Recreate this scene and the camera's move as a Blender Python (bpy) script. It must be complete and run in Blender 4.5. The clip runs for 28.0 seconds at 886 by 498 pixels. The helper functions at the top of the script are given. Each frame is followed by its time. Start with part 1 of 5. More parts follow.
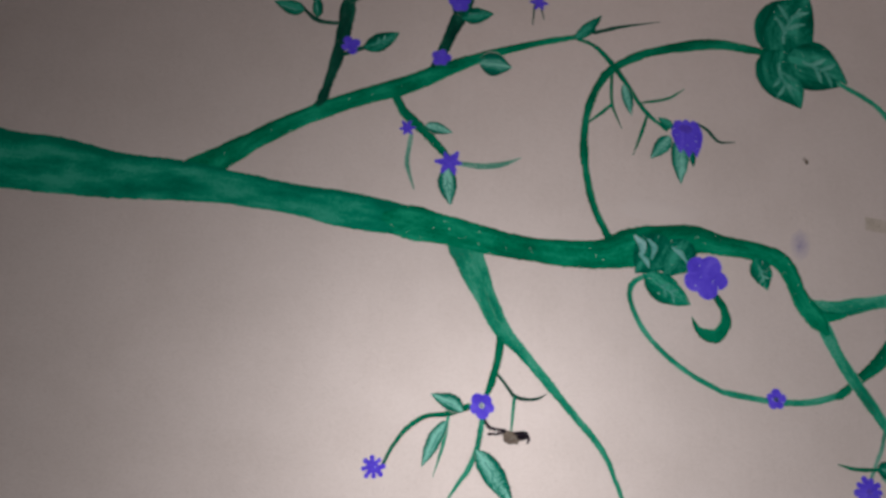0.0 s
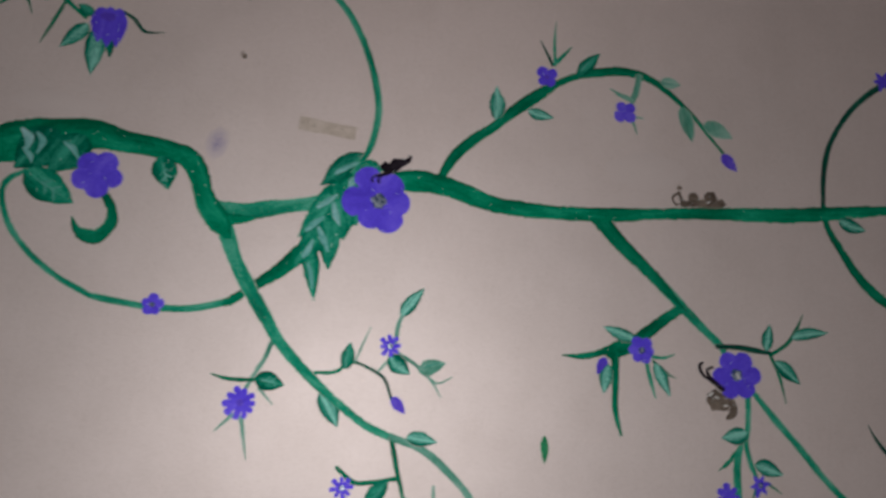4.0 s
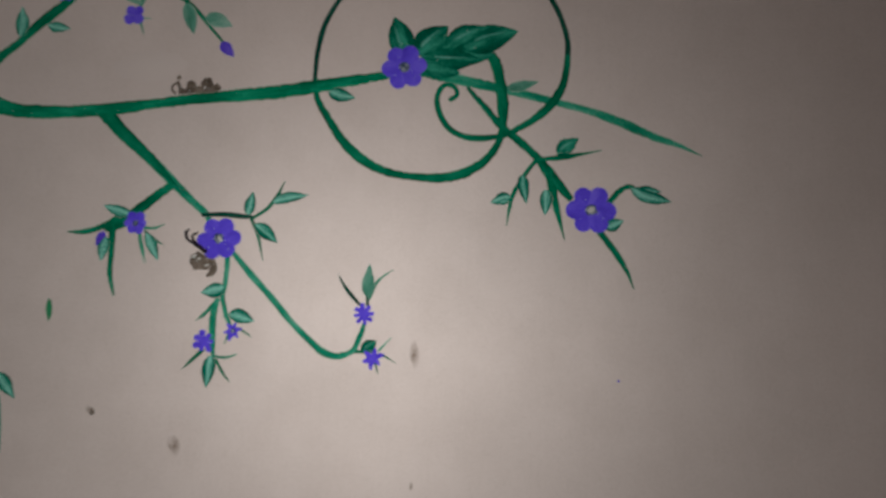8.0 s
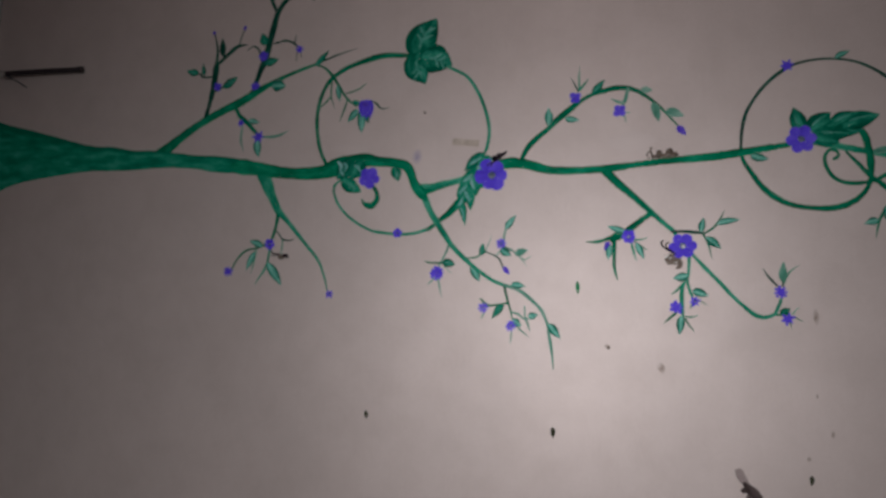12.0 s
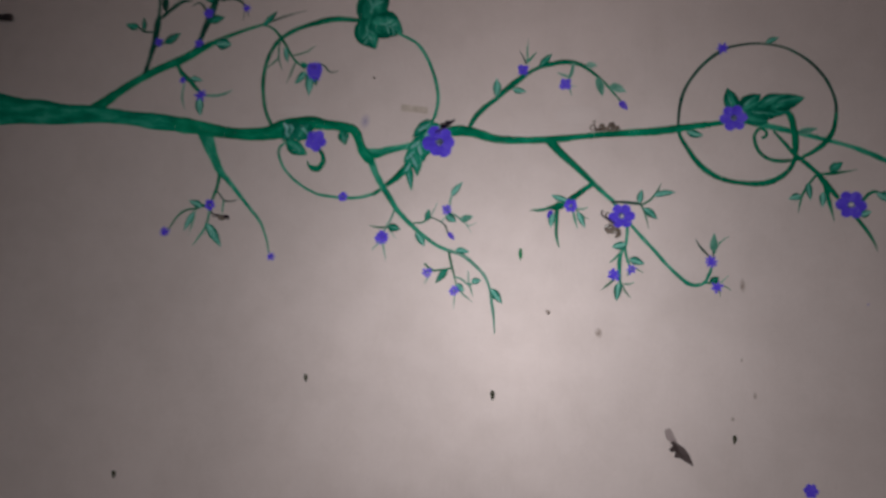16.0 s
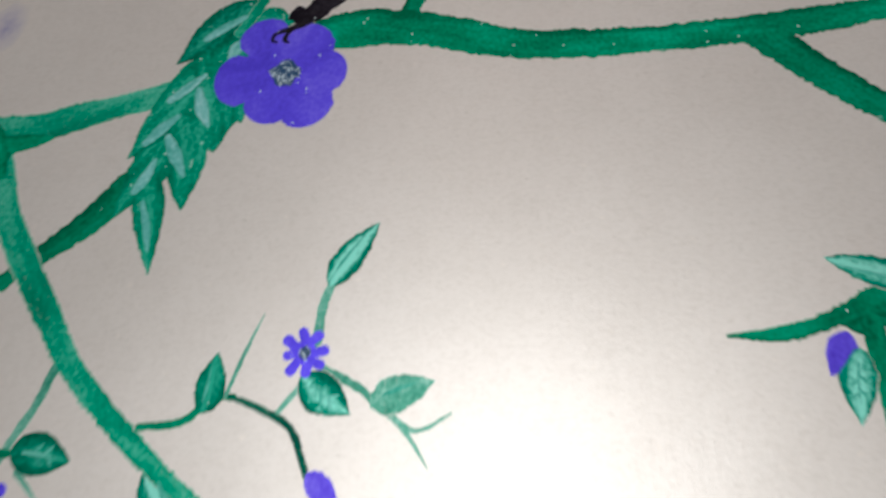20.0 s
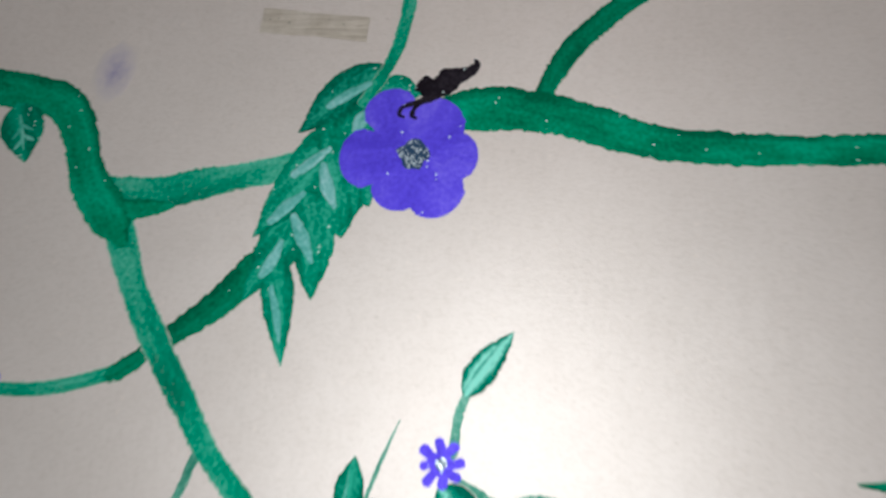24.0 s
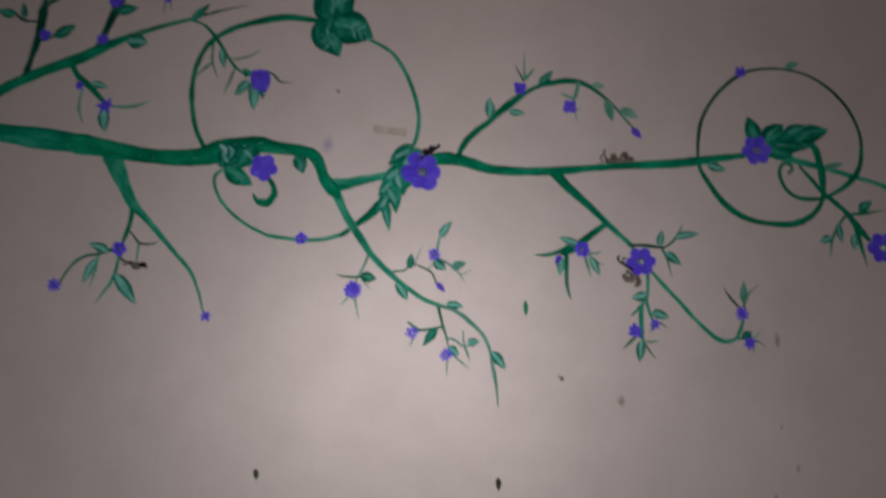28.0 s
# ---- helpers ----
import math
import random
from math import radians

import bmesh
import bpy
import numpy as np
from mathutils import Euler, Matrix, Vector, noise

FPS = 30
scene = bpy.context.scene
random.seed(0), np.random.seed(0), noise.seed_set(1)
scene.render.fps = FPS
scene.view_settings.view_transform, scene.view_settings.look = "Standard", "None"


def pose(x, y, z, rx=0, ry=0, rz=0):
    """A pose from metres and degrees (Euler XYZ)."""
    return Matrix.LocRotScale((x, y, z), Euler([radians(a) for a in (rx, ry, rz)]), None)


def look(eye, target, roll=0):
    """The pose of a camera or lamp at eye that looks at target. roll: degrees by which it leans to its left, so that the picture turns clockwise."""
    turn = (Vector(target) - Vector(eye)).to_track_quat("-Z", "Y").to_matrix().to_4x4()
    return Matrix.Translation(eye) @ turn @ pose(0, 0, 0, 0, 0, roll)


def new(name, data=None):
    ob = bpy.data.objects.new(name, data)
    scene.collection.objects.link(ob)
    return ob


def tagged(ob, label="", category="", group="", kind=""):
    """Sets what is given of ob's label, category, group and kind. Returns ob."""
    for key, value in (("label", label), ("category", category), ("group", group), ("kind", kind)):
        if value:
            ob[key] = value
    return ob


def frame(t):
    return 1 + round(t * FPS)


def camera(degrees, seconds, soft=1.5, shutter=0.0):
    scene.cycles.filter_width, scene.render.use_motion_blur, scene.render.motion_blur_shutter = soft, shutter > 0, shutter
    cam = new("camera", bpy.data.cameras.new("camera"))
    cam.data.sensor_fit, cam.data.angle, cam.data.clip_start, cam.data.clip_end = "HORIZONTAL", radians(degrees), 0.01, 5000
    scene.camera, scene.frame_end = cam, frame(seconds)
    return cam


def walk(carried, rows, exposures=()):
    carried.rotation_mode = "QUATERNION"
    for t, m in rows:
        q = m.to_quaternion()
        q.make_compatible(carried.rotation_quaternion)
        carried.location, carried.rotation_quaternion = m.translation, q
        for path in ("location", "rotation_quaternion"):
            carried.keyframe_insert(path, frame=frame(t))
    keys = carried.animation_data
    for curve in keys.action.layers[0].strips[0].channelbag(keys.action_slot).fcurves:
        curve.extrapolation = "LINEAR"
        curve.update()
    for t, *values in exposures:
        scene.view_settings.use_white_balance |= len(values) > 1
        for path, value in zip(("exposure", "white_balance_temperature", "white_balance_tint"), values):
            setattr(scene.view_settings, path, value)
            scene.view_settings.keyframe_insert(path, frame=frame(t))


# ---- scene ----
# ---- camera ----
cam = camera(65.1, 28.0, soft=3.0, shutter=0.5)
PATH = [
    (0, (-1.1352, -1.3052, 1.4389), (-0.9993, 0.6245, 1.9464), 5.19),
    (0.5, (-1.0952, -1.2897, 1.4200), (-0.9021, 0.6290, 1.9503), 4.28),
    (1, (-0.9380, -1.2602, 1.4305), (-0.7567, 0.6600, 1.9595), 5.96),
    (1.5, (-0.7185, -1.2971, 1.4215), (-0.5353, 0.6271, 1.9353), 5.60),
    (2, (-0.5920, -1.3292, 1.4237), (-0.3185, 0.6021, 1.8655), 4.76),
    (2.5, (-0.4238, -1.3435, 1.3929), (-0.1488, 0.5883, 1.8313), 5.08),
    (4.5, (0.1610, -1.2704, 1.4253), (0.3222, 0.6688, 1.8871), 6.02),
    (5, (0.3455, -1.2496, 1.4197), (0.4723, 0.6895, 1.8928), 6.61),
    (5.5, (0.5240, -1.1891, 1.3925), (0.6783, 0.7503, 1.8565), 4.78),
    (6, (0.7650, -1.1593, 1.4138), (0.8733, 0.7861, 1.8649), 7.48),
    (6.5, (1.0397, -1.1881, 1.4422), (1.0299, 0.7773, 1.8121), 5.62),
    (7, (1.2364, -1.2646, 1.4251), (1.1917, 0.7133, 1.7180), 3.26),
    (7.5, (1.3192, -1.3814, 1.4198), (1.2036, 0.6057, 1.6142), 4.03),
    (8, (1.3314, -1.4859, 1.3553), (1.1938, 0.4958, 1.5877), 2.30),
    (8.5, (1.1889, -1.6497, 1.3221), (0.9955, 0.3257, 1.5674), 2.47),
    (9, (1.0125, -1.8316, 1.2842), (0.8565, 0.1473, 1.5279), 1.12),
    (9.5, (0.8750, -1.9662, 1.2534), (0.6245, 0.0108, 1.4232), 1.37),
    (10, (0.7290, -2.0993, 1.2583), (0.3860, -0.1325, 1.3775), 2.46),
    (10.5, (0.6396, -2.2459, 1.2646), (0.2578, -0.2866, 1.3890), 3.00),
    (11, (0.5677, -2.3810, 1.2462), (0.0947, -0.4417, 1.3690), 3.71),
    (11.5, (0.5433, -2.5391, 1.2163), (0.0281, -0.6133, 1.3770), 3.45),
    (12, (0.5263, -2.6703, 1.2042), (0.0191, -0.7471, 1.4144), 3.51),
    (12.5, (0.5133, -2.7804, 1.1819), (-0.0336, -0.8676, 1.3867), 4.09),
    (14.5, (0.5164, -2.9163, 1.0314), (0.0025, -1.0073, 1.3345), 5.87),
    (15, (0.4815, -2.9248, 1.0477), (0.0552, -0.9898, 1.3197), 5.69),
    (15.5, (0.4546, -2.8794, 1.0620), (0.1255, -0.9201, 1.2924), 5.49),
    (16, (0.4746, -2.6822, 1.0560), (0.1664, -0.7193, 1.2839), 4.63),
    (16.5, (0.4302, -2.2596, 1.1347), (0.1749, -0.2859, 1.3331), 3.89),
    (17, (0.4755, -1.8834, 1.1758), (0.1730, 0.0753, 1.4441), 4.79),
    (17.5, (0.4801, -1.5488, 1.2373), (0.0648, 0.3893, 1.5043), 4.42),
    (18, (0.3806, -1.2315, 1.1955), (0.0592, 0.7089, 1.5581), 2.69),
    (18.5, (0.2950, -0.9899, 1.2242), (0.0788, 0.9488, 1.6654), 1.83),
    (19, (0.2354, -0.7881, 1.2488), (0.0989, 1.1422, 1.7543), 2.92),
    (19.5, (0.2568, -0.6430, 1.3153), (0.0291, 1.2253, 1.9920), 3.70),
    (20, (0.2377, -0.5279, 1.3952), (-0.0175, 1.3046, 2.1547), 2.46),
    (20.5, (0.2497, -0.4417, 1.4826), (-0.0303, 1.3691, 2.2840), 1.27),
    (22.5, (0.1677, -0.3362, 1.6354), (-0.1353, 1.4963, 2.3772), 5.35),
    (22.7, (0.1620, -0.3389, 1.6351), (-0.1523, 1.4934, 2.3725), 6.10),
    (23, (0.1528, -0.3626, 1.6315), (-0.1881, 1.4717, 2.3519), 5.79),
    (23.5, (0.1460, -0.4365, 1.6136), (-0.2015, 1.4280, 2.2484), 6.15),
    (24, (0.1179, -0.5975, 1.5544), (-0.1309, 1.3239, 2.0505), 5.50),
    (24.5, (0.1173, -0.7423, 1.5244), (-0.0832, 1.1939, 1.9837), 5.32),
    (25, (0.1560, -0.9297, 1.4977), (-0.0398, 1.0219, 1.8885), 5.62),
    (25.5, (0.2072, -1.1442, 1.4103), (-0.0134, 0.8160, 1.7403), 5.21),
    (26, (0.2286, -1.3532, 1.3673), (-0.0422, 0.6197, 1.5518), 5.58),
    (26.5, (0.1393, -1.6453, 1.3339), (0.0112, 0.3432, 1.5053), 3.52),
    (27, (0.0730, -1.9766, 1.2510), (0.1096, 0.0207, 1.3489), 1.78),
    (27.5, (0.0135, -2.1363, 1.2231), (0.1490, -0.1461, 1.3668), 1.38),
    (28, (0.0163, -2.2160, 1.1829), (0.0765, -0.2430, 1.5050), 2.67),
]
EXPOSURES = [
    (0, -0.05, 6450, 8), (2, -0.15, 6450, 8), (5, -0.25, 6450, 8.5), (6, -0.25, 6450, 8.5), (8, -0.45, 6650, 4.5), (9, -0.55, 6450, 9.5),
    (10, -0.7, 6400, 11.5), (12, -0.56, 6400, 10.5), (15, -0.45, 6400, 10), (17, -0.5, 6400, 11.5), (18, -0.28, 6450, 8), (19, 0.0, 6500, 2),
    (20, 0.82, 6100, -4), (23, 0.74, 6150, -7), (24, 0.6, 6050, -3), (24.5, 0.48, 6050, 1), (25, -0.2, 6350, 6), (26, -0.55, 6600, 6), (27, -0.75, 6400, 11.5), (28, -0.65, 6400, 10.5),
]
walk(cam, [(t, look(eye, target, roll)) for t, eye, target, roll in PATH], EXPOSURES)

# ---- light: fixed far spot stands in for the carried torch; room otherwise dark ----
world = bpy.data.worlds.new("night")
world.use_nodes = True
world.node_tree.nodes["Background"].inputs["Color"].default_value = (0.6, 0.7, 1.0, 1)
world.node_tree.nodes["Background"].inputs["Strength"].default_value = 0.01
scene.world = world
lamp = bpy.data.lights.new("torch_stand_in", "SPOT")
lamp.energy, lamp.color, lamp.shadow_soft_size = 850.0, (1.0, 0.97, 0.95), 0.03
lamp.spot_size, lamp.spot_blend = radians(58), 1.0
new("torch_stand_in", lamp).matrix_world = look((-0.03, -8.0, 1.3), (0.15, 0.0, 0.3))

# ---- materials ----
def material(name, rough=0.6, metal=0.0):
    m = bpy.data.materials.new(name)
    m.use_nodes = True
    b = m.node_tree.nodes["Principled BSDF"]
    b.inputs["Roughness"].default_value, b.inputs["Metallic"].default_value = rough, metal
    return m, m.node_tree.nodes, m.node_tree.links, b


def tex_noise(nodes, links, vec, scale, detail=4.0, stretch=(1, 1, 1), rough=0.55):
    mp = nodes.new("ShaderNodeMapping")
    mp.inputs["Scale"].default_value = stretch
    links.new(vec, mp.inputs["Vector"])
    n = nodes.new("ShaderNodeTexNoise")
    n.inputs["Scale"].default_value, n.inputs["Detail"].default_value, n.inputs["Roughness"].default_value = scale, detail, rough
    links.new(mp.outputs["Vector"], n.inputs["Vector"])
    return n.outputs["Fac"]


def ramp(nodes, links, fac, stops):
    r = nodes.new("ShaderNodeValToRGB")
    e = r.color_ramp.elements
    e[0].position, e[0].color = stops[0][0], (*stops[0][1], 1)
    e[1].position, e[1].color = stops[-1][0], (*stops[-1][1], 1)
    for p, c in stops[1:-1]:
        k = e.new(p)
        k.color = (*c, 1)
    links.new(fac, r.inputs["Fac"])
    return r.outputs["Color"]


def blend(nodes, links, fac, a, b, mode="MIX"):
    x = nodes.new("ShaderNodeMix")
    x.data_type, x.blend_type = "RGBA", mode
    for s, v in ((x.inputs[0], fac), (x.inputs[6], a), (x.inputs[7], b)):
        if isinstance(v, (int, float)):
            s.default_value = v
        elif isinstance(v, tuple):
            s.default_value = (*v, 1)
        else:
            links.new(v, s)
    return x.outputs[2]


def maths(nodes, links, op, a, b=0.0, c=None):
    x = nodes.new("ShaderNodeMath")
    x.operation = op
    for s, v in zip(x.inputs, (a, b) if c is None else (a, b, c)):
        if isinstance(v, (int, float)):
            s.default_value = v
        else:
            links.new(v, s)
    return x.outputs[0]


def relief(nodes, links, b, height, dist, strength=1.0):
    bp = nodes.new("ShaderNodeBump")
    bp.inputs["Distance"].default_value, bp.inputs["Strength"].default_value = dist, strength
    links.new(height, bp.inputs["Height"])
    links.new(bp.outputs["Normal"], b.inputs["Normal"])


def torch_gloss(nodes, links, b, col):
    """Coloured gloss standing in for the torch: its hot spot follows the camera."""
    b.inputs["IOR"].default_value, b.inputs["Specular IOR Level"].default_value = 3.2, 1.0
    links.new(blend(nodes, links, 1.0, col, (1.9, 1.9, 1.9), "MULTIPLY"), b.inputs["Specular Tint"])
    links.new(col, b.inputs["Base Color"])


PLASTER = (0.56, 0.494, 0.484)


def wall_relief(nodes, links, b, pos, across, down, grain):
    lumps = tex_noise(nodes, links, pos, 210.0, 2)
    spot = maths(nodes, links, "POWER", maths(nodes, links, "MAXIMUM", maths(nodes, links, "SUBTRACT", lumps, 0.6), 0.0), 0.7)
    h = maths(nodes, links, "ADD", maths(nodes, links, "MULTIPLY_ADD", across, 0.36, maths(nodes, links, "MULTIPLY", down, 0.45)), maths(nodes, links, "MULTIPLY", grain, 0.68))
    h = maths(nodes, links, "ADD", h, maths(nodes, links, "MULTIPLY", spot, 1.3))
    relief(nodes, links, b, h, 0.0006, 0.19)


def plaster(name, base, marks=1.0, gloss=0.51):
    """Wall paint over brushed plaster, glossed for the torch's hot spot: faint crossing brush lines, grains, broad
    stains.
    """
    m, nodes, links, b = material(name, gloss)
    pos = nodes.new("ShaderNodeTexCoord").outputs["Object"]
    broad = tex_noise(nodes, links, pos, 1.7, 5)
    patch = tex_noise(nodes, links, pos, 9.0, 4)
    across = tex_noise(nodes, links, pos, 150.0, 4, (0.10, 1, 1.6))
    down = tex_noise(nodes, links, pos, 90.0, 4, (1.6, 1, 0.07))
    grain = tex_noise(nodes, links, pos, 520.0, 4, (0.4, 1, 1.3), 0.65)
    col = ramp(nodes, links, broad, [(0.3, tuple(v * (1 - 0.10 * marks) for v in base)), (0.7, tuple(v * (1 + 0.05 * marks) for v in base))])
    col = blend(nodes, links, 0.5 * marks, col, ramp(nodes, links, patch, [(0.3, (0.86, 0.85, 0.84)), (0.62, (1, 1, 1))]), "MULTIPLY")
    col = blend(nodes, links, 0.10, col, ramp(nodes, links, down, [(0.32, (0.84, 0.83, 0.82)), (0.6, (1, 1, 1))]), "MULTIPLY")
    col = blend(nodes, links, 0.06, col, ramp(nodes, links, across, [(0.32, (0.86, 0.85, 0.83)), (0.6, (1, 1, 1))]), "MULTIPLY")
    col = blend(nodes, links, 0.6, col, ramp(nodes, links, grain, [(0.30, (0.76, 0.74, 0.72)), (0.55, (1, 1, 1))]), "MULTIPLY")
    fleck = tex_noise(nodes, links, pos, 170.0, 3, (0.5, 1, 1.0), 0.6)
    col = blend(nodes, links, 0.5, col, ramp(nodes, links, fleck, [(0.66, (1, 1, 1)), (0.72, (1.22, 1.21, 1.18))]), "MULTIPLY")
    col = blend(nodes, links, 0.5, col, ramp(nodes, links, fleck, [(0.27, (0.72, 0.70, 0.68)), (0.33, (1, 1, 1))]), "MULTIPLY")
    torch_gloss(nodes, links, b, col)
    wall_relief(nodes, links, b, pos, across, down, grain)
    return m


def paint(name, deep, mid, thin, rough=0.55, streak=0.5, dry=0.2, top=0.0, pale=0.0, sparkle=0.0, solid=False, under=PLASTER):
    """Brushed poster paint: streaks along the stroke, darker or paler zones across it, dry ragged edges where the wall shows."""
    m, nodes, links, b = material(name, rough)
    tc = nodes.new("ShaderNodeTexCoord")
    uv, pos = tc.outputs["UV"], tc.outputs["Object"]
    span = nodes.new("ShaderNodeUVMap")
    span.uv_map = "Span"
    sep = nodes.new("ShaderNodeSeparateXYZ")
    links.new(span.outputs["UV"], sep.inputs["Vector"])
    side = sep.outputs["Y"]
    inner = maths(nodes, links, "SUBTRACT", 1.0, maths(nodes, links, "ABSOLUTE", side))
    lines = tex_noise(nodes, links, uv, 1.0, 5, (14, 160, 1), 0.6)
    wash = tex_noise(nodes, links, uv, 1.0, 4, (9, 26, 1), 0.6)
    grain = tex_noise(nodes, links, pos, 560.0, 3)
    weave = tex_noise(nodes, links, pos, 260.0, 3)
    mix = maths(nodes, links, "ADD", maths(nodes, links, "MULTIPLY", lines, 0.5 * streak), maths(nodes, links, "MULTIPLY", wash, 1.0 - 0.5 * streak))
    mix = maths(nodes, links, "ADD", mix, maths(nodes, links, "MULTIPLY", maths(nodes, links, "MAXIMUM", maths(nodes, links, "SUBTRACT", side, 0.5), 0.0), -2.2 * top))
    mix = maths(nodes, links, "ADD", mix, maths(nodes, links, "MULTIPLY", maths(nodes, links, "SUBTRACT", inner, 0.45), pale))
    mix = maths(nodes, links, "ADD", mix, maths(nodes, links, "MULTIPLY", maths(nodes, links, "SUBTRACT", weave, 0.5), 0.4))
    col = ramp(nodes, links, mix, [(0.35, deep), (0.5, mid), (0.66, thin)])
    if sparkle:
        v = nodes.new("ShaderNodeTexVoronoi")
        v.inputs["Scale"].default_value = 330.0
        links.new(pos, v.inputs["Vector"])
        cell = nodes.new("ShaderNodeSeparateColor")
        links.new(v.outputs["Color"], cell.inputs["Color"])
        on = maths(nodes, links, "MULTIPLY", maths(nodes, links, "GREATER_THAN", cell.outputs["Red"], 1.0 - sparkle), maths(nodes, links, "LESS_THAN", v.outputs["Distance"], 0.34))
        col = blend(nodes, links, on, col, (0.62, 0.70, 0.72))
    worn = tex_noise(nodes, links, uv, 1.0, 6, (7, 110, 1), 0.7)
    cover = maths(nodes, links, "MULTIPLY", maths(nodes, links, "MINIMUM", maths(nodes, links, "MULTIPLY", inner, 10.0), 1.0), 0.8)
    cover = maths(nodes, links, "ADD", cover, maths(nodes, links, "MULTIPLY_ADD", grain, 1.5, -0.45))
    cover = maths(nodes, links, "SUBTRACT", cover, maths(nodes, links, "MULTIPLY", maths(nodes, links, "SUBTRACT", worn, 0.3), 2.0 * dry))
    shown = ramp(nodes, links, cover, [(0.30, (0, 0, 0)), (0.72, (1, 1, 1))])
    torch_gloss(nodes, links, b, col if solid else blend(nodes, links, shown, under, col))
    relief(nodes, links, b, maths(nodes, links, "ADD", maths(nodes, links, "ADD", grain, weave), lines), 0.0008, 0.36)
    return m


def glitter(name, base, flake, scale=700.0, amount=0.5):
    """Glitter glue: dark gel with tilted bright flakes."""
    m, nodes, links, b = material(name, 0.3)
    pos = nodes.new("ShaderNodeTexCoord").outputs["Object"]
    v = nodes.new("ShaderNodeTexVoronoi")
    v.inputs["Scale"].default_value = scale
    links.new(pos, v.inputs["Vector"])
    sep = nodes.new("ShaderNodeSeparateColor")
    links.new(v.outputs["Color"], sep.inputs["Color"])
    on = ramp(nodes, links, sep.outputs["Red"], [(amount, (0, 0, 0)), (amount + 0.04, (1, 1, 1))])
    links.new(blend(nodes, links, on, base, flake), b.inputs["Base Color"])
    links.new(maths(nodes, links, "MULTIPLY", on, 0.35), b.inputs["Metallic"])
    relief(nodes, links, b, sep.outputs["Green"], 0.0012, 0.7)
    return m


WALL = plaster("wall_paint", PLASTER)
PIER = plaster("pier_paint", (0.50, 0.52, 0.53), 1.2)
GREEN = paint("green_paint", (0.00082, 0.0574, 0.0287), (0.00082, 0.1189, 0.0615), (0.00984, 0.1968, 0.1189), streak=0.5, top=0.14, sparkle=0.002, solid=True)
MAIN = paint("deep_green_paint", (0.001056, 0.07392, 0.03696), (0.001056, 0.15, 0.07814), (0.01267, 0.2534, 0.1531), streak=0.5, top=0.14, sparkle=0.010, solid=True)
TRUNK = paint("light_green_paint", (0.00086, 0.1118, 0.06708), (0.00344, 0.1849, 0.1135), (0.0301, 0.2666, 0.1849), streak=0.15, top=0.22, solid=True)
FAINT = paint("faint_green_paint", (0.0225, 0.1305, 0.09), (0.072, 0.225, 0.171), (0.225, 0.387, 0.333), streak=0.5, dry=0.55)
DARK = paint("dark_green_paint", (0.0016, 0.0208, 0.0152), (0.0032, 0.044, 0.0296), (0.016, 0.104, 0.068), dry=0.3)
WASH = paint("thin_green_paint", (0.00176, 0.1056, 0.0616), (0.0088, 0.198, 0.1232), (0.0792, 0.3256, 0.2376), streak=0.4, dry=0.42)
LEAF = paint("leaf_green_paint", (0.001, 0.045, 0.028), (0.001, 0.098, 0.060), (0.03, 0.24, 0.17), streak=0.5, pale=0.16, sparkle=0.012, solid=True)
FROND = paint("frond_green_paint", (0.00112, 0.07392, 0.04256), (0.00336, 0.1568, 0.09408), (0.0504, 0.3024, 0.2184), streak=0.6, pale=0.12, sparkle=0.03, solid=True)
PALE = paint("pale_leaf_paint", (0.00176, 0.066, 0.044), (0.00528, 0.1584, 0.1074), (0.1936, 0.4664, 0.4048), streak=0.8, pale=0.37, dry=0.3)
HIGH = paint("highlight_paint", (0.04, 0.208, 0.176), (0.12, 0.328, 0.312), (0.288, 0.464, 0.48), dry=0.5, under=(0.002, 0.11, 0.07))
VEIN = paint("vein_paint", (0.02, 0.16, 0.12), (0.06, 0.25, 0.20), (0.20, 0.44, 0.40), dry=0.5, under=(0.002, 0.11, 0.07))
PURPLE = paint("violet_paint", (0.07128, 0.0432, 0.5184), (0.1058, 0.06696, 0.6696), (0.1782, 0.1274, 0.7776), 0.55, 0.2, 0.1, sparkle=0.014, solid=True)
VIOLET = paint("deep_violet_paint", (0.055, 0.03, 0.36), (0.085, 0.05, 0.47), (0.14, 0.10, 0.55), 0.55, 0.6)
BLACK = paint("black_paint", (0.005, 0.004, 0.006), (0.009, 0.007, 0.010), (0.020, 0.016, 0.022), 0.5, sparkle=0.015, solid=True)
BROWN = paint("brown_glue_paint", (0.045, 0.034, 0.028), (0.095, 0.075, 0.062), (0.20, 0.165, 0.14), 0.5, dry=0.3, sparkle=0.05)
MOTH = paint("dark_brown_paint", (0.028, 0.020, 0.020), (0.055, 0.042, 0.042), (0.11, 0.088, 0.088))
GREYWASH = paint("grey_brown_wash", (0.20, 0.16, 0.16), (0.26, 0.215, 0.215), (0.36, 0.31, 0.30), dry=0.4)
FRESH = paint("fresh_green_paint", (0.006, 0.09, 0.035), (0.018, 0.165, 0.075), (0.06, 0.28, 0.14))
DARKOLIVE = paint("brown_green_paint", (0.016, 0.018, 0.011), (0.030, 0.034, 0.020), (0.06, 0.065, 0.045))


